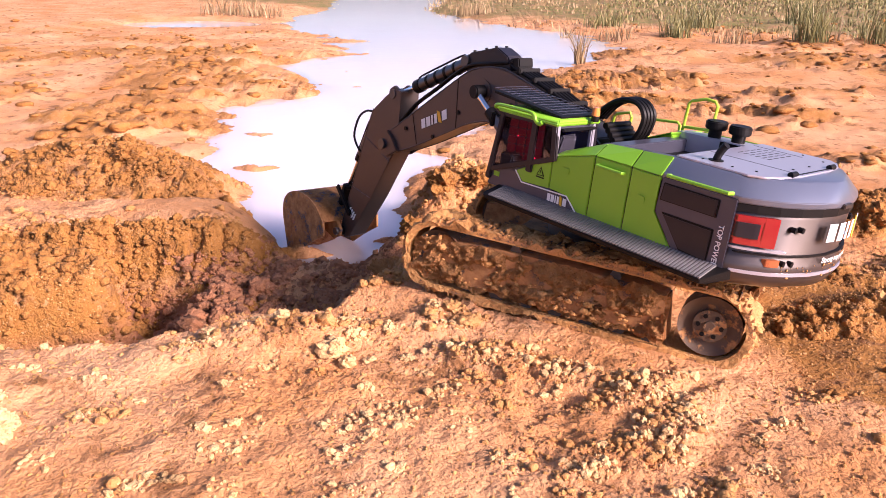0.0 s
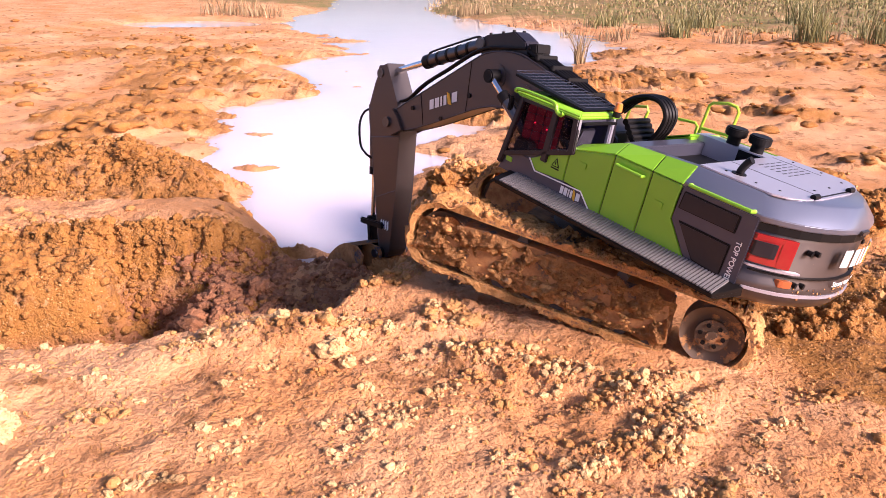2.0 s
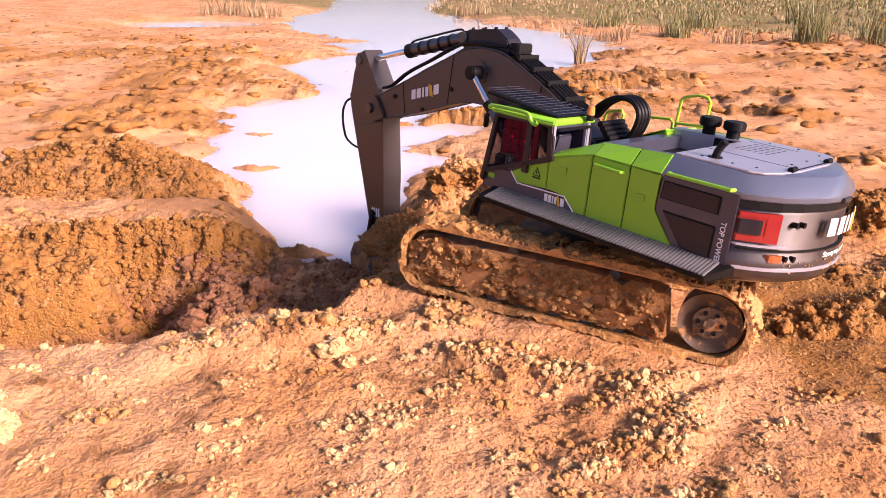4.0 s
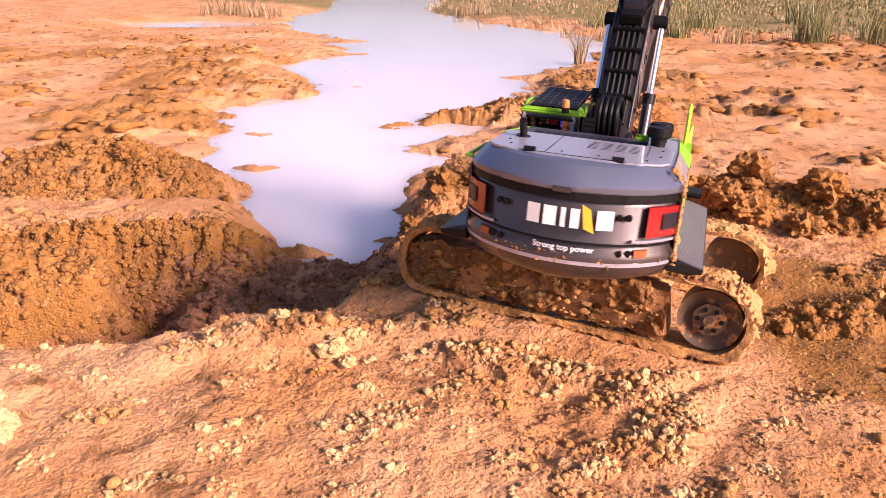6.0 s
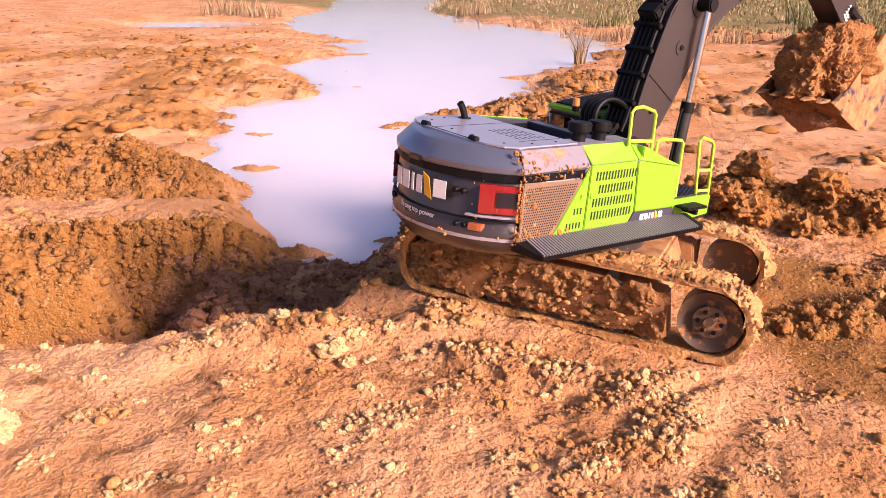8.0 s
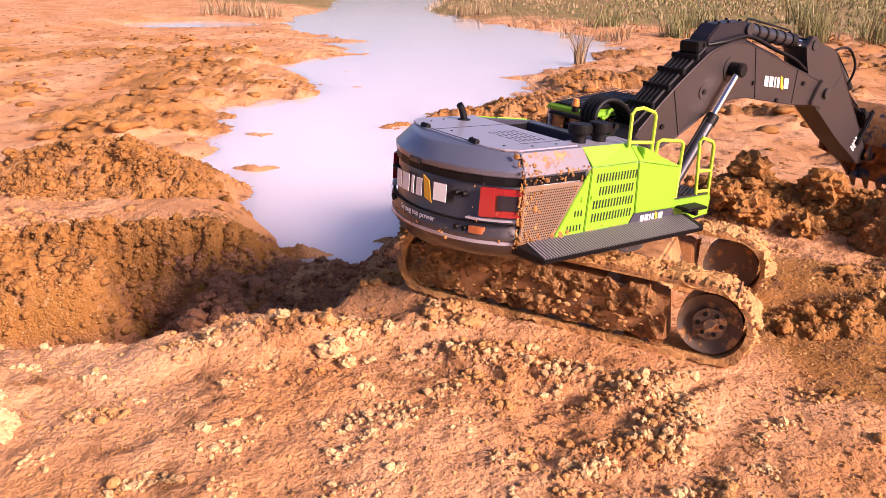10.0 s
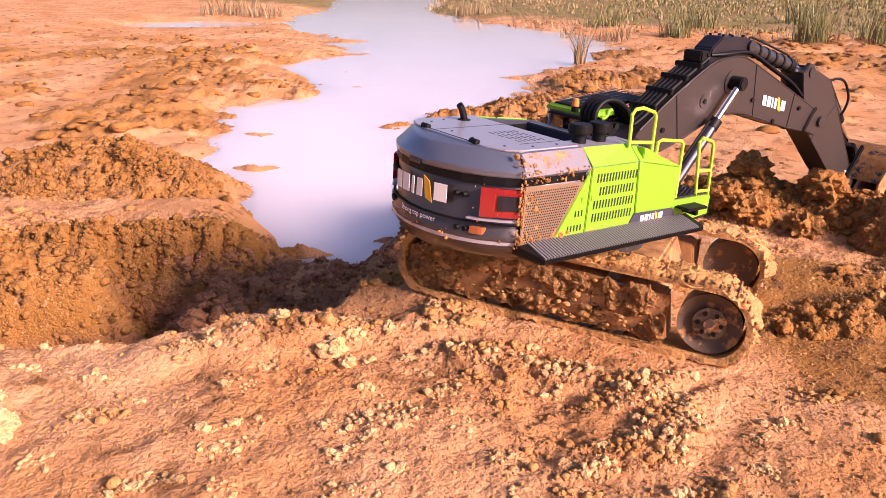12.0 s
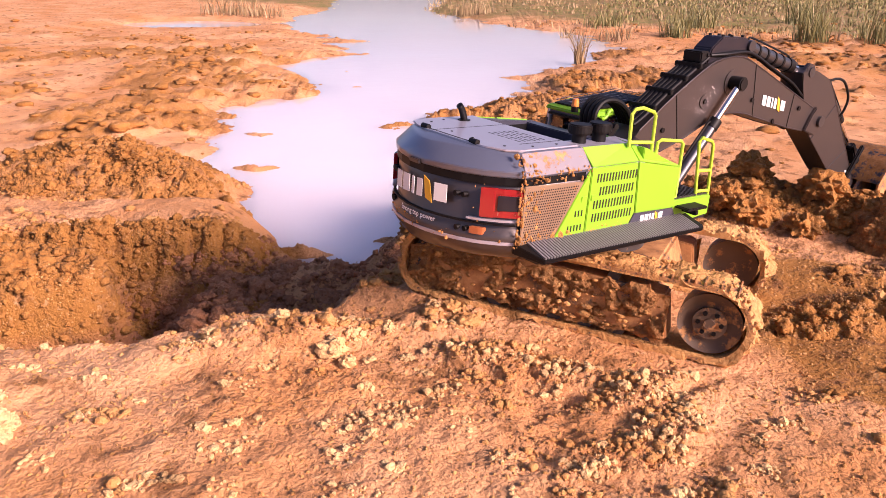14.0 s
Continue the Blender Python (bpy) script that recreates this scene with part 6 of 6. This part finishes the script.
def joints(t):
    """Poses at t: the machine in the world; house, boom, arm and bucket in the machine's space."""
    x, y, z, yaw, pitch, roll = glide(CHASSIS, t)
    base = Matrix.Translation((x, y, z)) @ Matrix.Rotation(radians(yaw), 4, "Z") @ Matrix.Rotation(radians(-pitch), 4, "Y") @ Matrix.Rotation(radians(roll), 4, "X")
    h = pose(0, 0, DECK, 0, 0, glide(SWING, t)[0])
    bu, au = glide(BOOM_UP, t)[0], glide(ARM_UP, t)[0]
    b = h @ Matrix.Translation(FOOT) @ pose(0, 0, 0, 0, -bu, 0)
    ar = b @ pose(BOOM, 0, 0, 0, bu - au, 0)
    bk = ar @ pose(ARM, 0, 0.004, 0, -glide(CURL, t)[0], 0)
    return base, h, b, ar, bk


def motions():
    times = [i / 10 for i in range(141)]
    rows = {k: [] for k in ("base", "house", "boom", "arm", "bucket")}
    cyl = {ob: [] for ob, *_ in LINKS}
    load, lamp = [], []
    place = joints(2.9)
    held0 = place[0] @ place[4]
    for t in times:
        base, h, b, ar, bk = joints(t)
        for k, m in zip(rows, (base, h, b, ar, bk)):
            rows[k].append((t, m))
        # the bucket linkage's free joint, where rocker and push link meet
        p, q = Vector((0.160, 0, 0.006)), (ar.inverted() @ bk) @ Vector((EAR[0], 0, EAR[1]))
        gap = (q - p).length
        along = (0.046 ** 2 - 0.042 ** 2 + gap * gap) / (2 * gap)
        off = math.sqrt(max(0.0, 0.046 ** 2 - along * along))
        d = (q - p).normalized()
        j = p + d * along + Vector((-d.z, 0, d.x)) * off
        frames = {"house": h, "boom": b, "arm": ar, "bucket": bk, "joint": ar @ Matrix.Translation(j)}
        for ob, f0, p0, f1, p1 in LINKS:
            p, q = frames[f0] @ Vector(p0), frames[f1] @ Vector(p1)
            side = (h.to_3x3() @ Vector((0, 1, 0))).normalized()
            d = (q - p).normalized()
            up = d.cross(side).normalized()
            side = up.cross(d)
            m = Matrix((d, side, up)).transposed().to_4x4()
            m.translation = p
            cyl[ob].append((t, m))
        held = base @ bk
        if t < 2.9:
            load.append((t, held0))
        elif t <= 8.8:
            load.append((t, held))
            last = held
        else:
            k = min(1.0, (t - 8.8) / 0.4)
            down = last.copy()
            down.translation += k * k * (REST - last.translation)
            load.append((t, down @ pose(0, 0, 0, 0, 35 * k, 0)))
    for i in range(561):
        t = i / 40
        lamp.append((t, joints(t)[1] @ pose(0.066, 0.071, 0.066, 0, 0, lamp_turn(t) - 65)))
    walk(excavator, rows["base"])
    walk(house, rows["house"])
    walk(boom, rows["boom"])
    walk(arm, rows["arm"])
    walk(bucket, rows["bucket"])
    for ob, r in cyl.items():
        walk(ob, r)
    walk(soil_load, load)
    walk(lamp_drum, lamp)


motions()
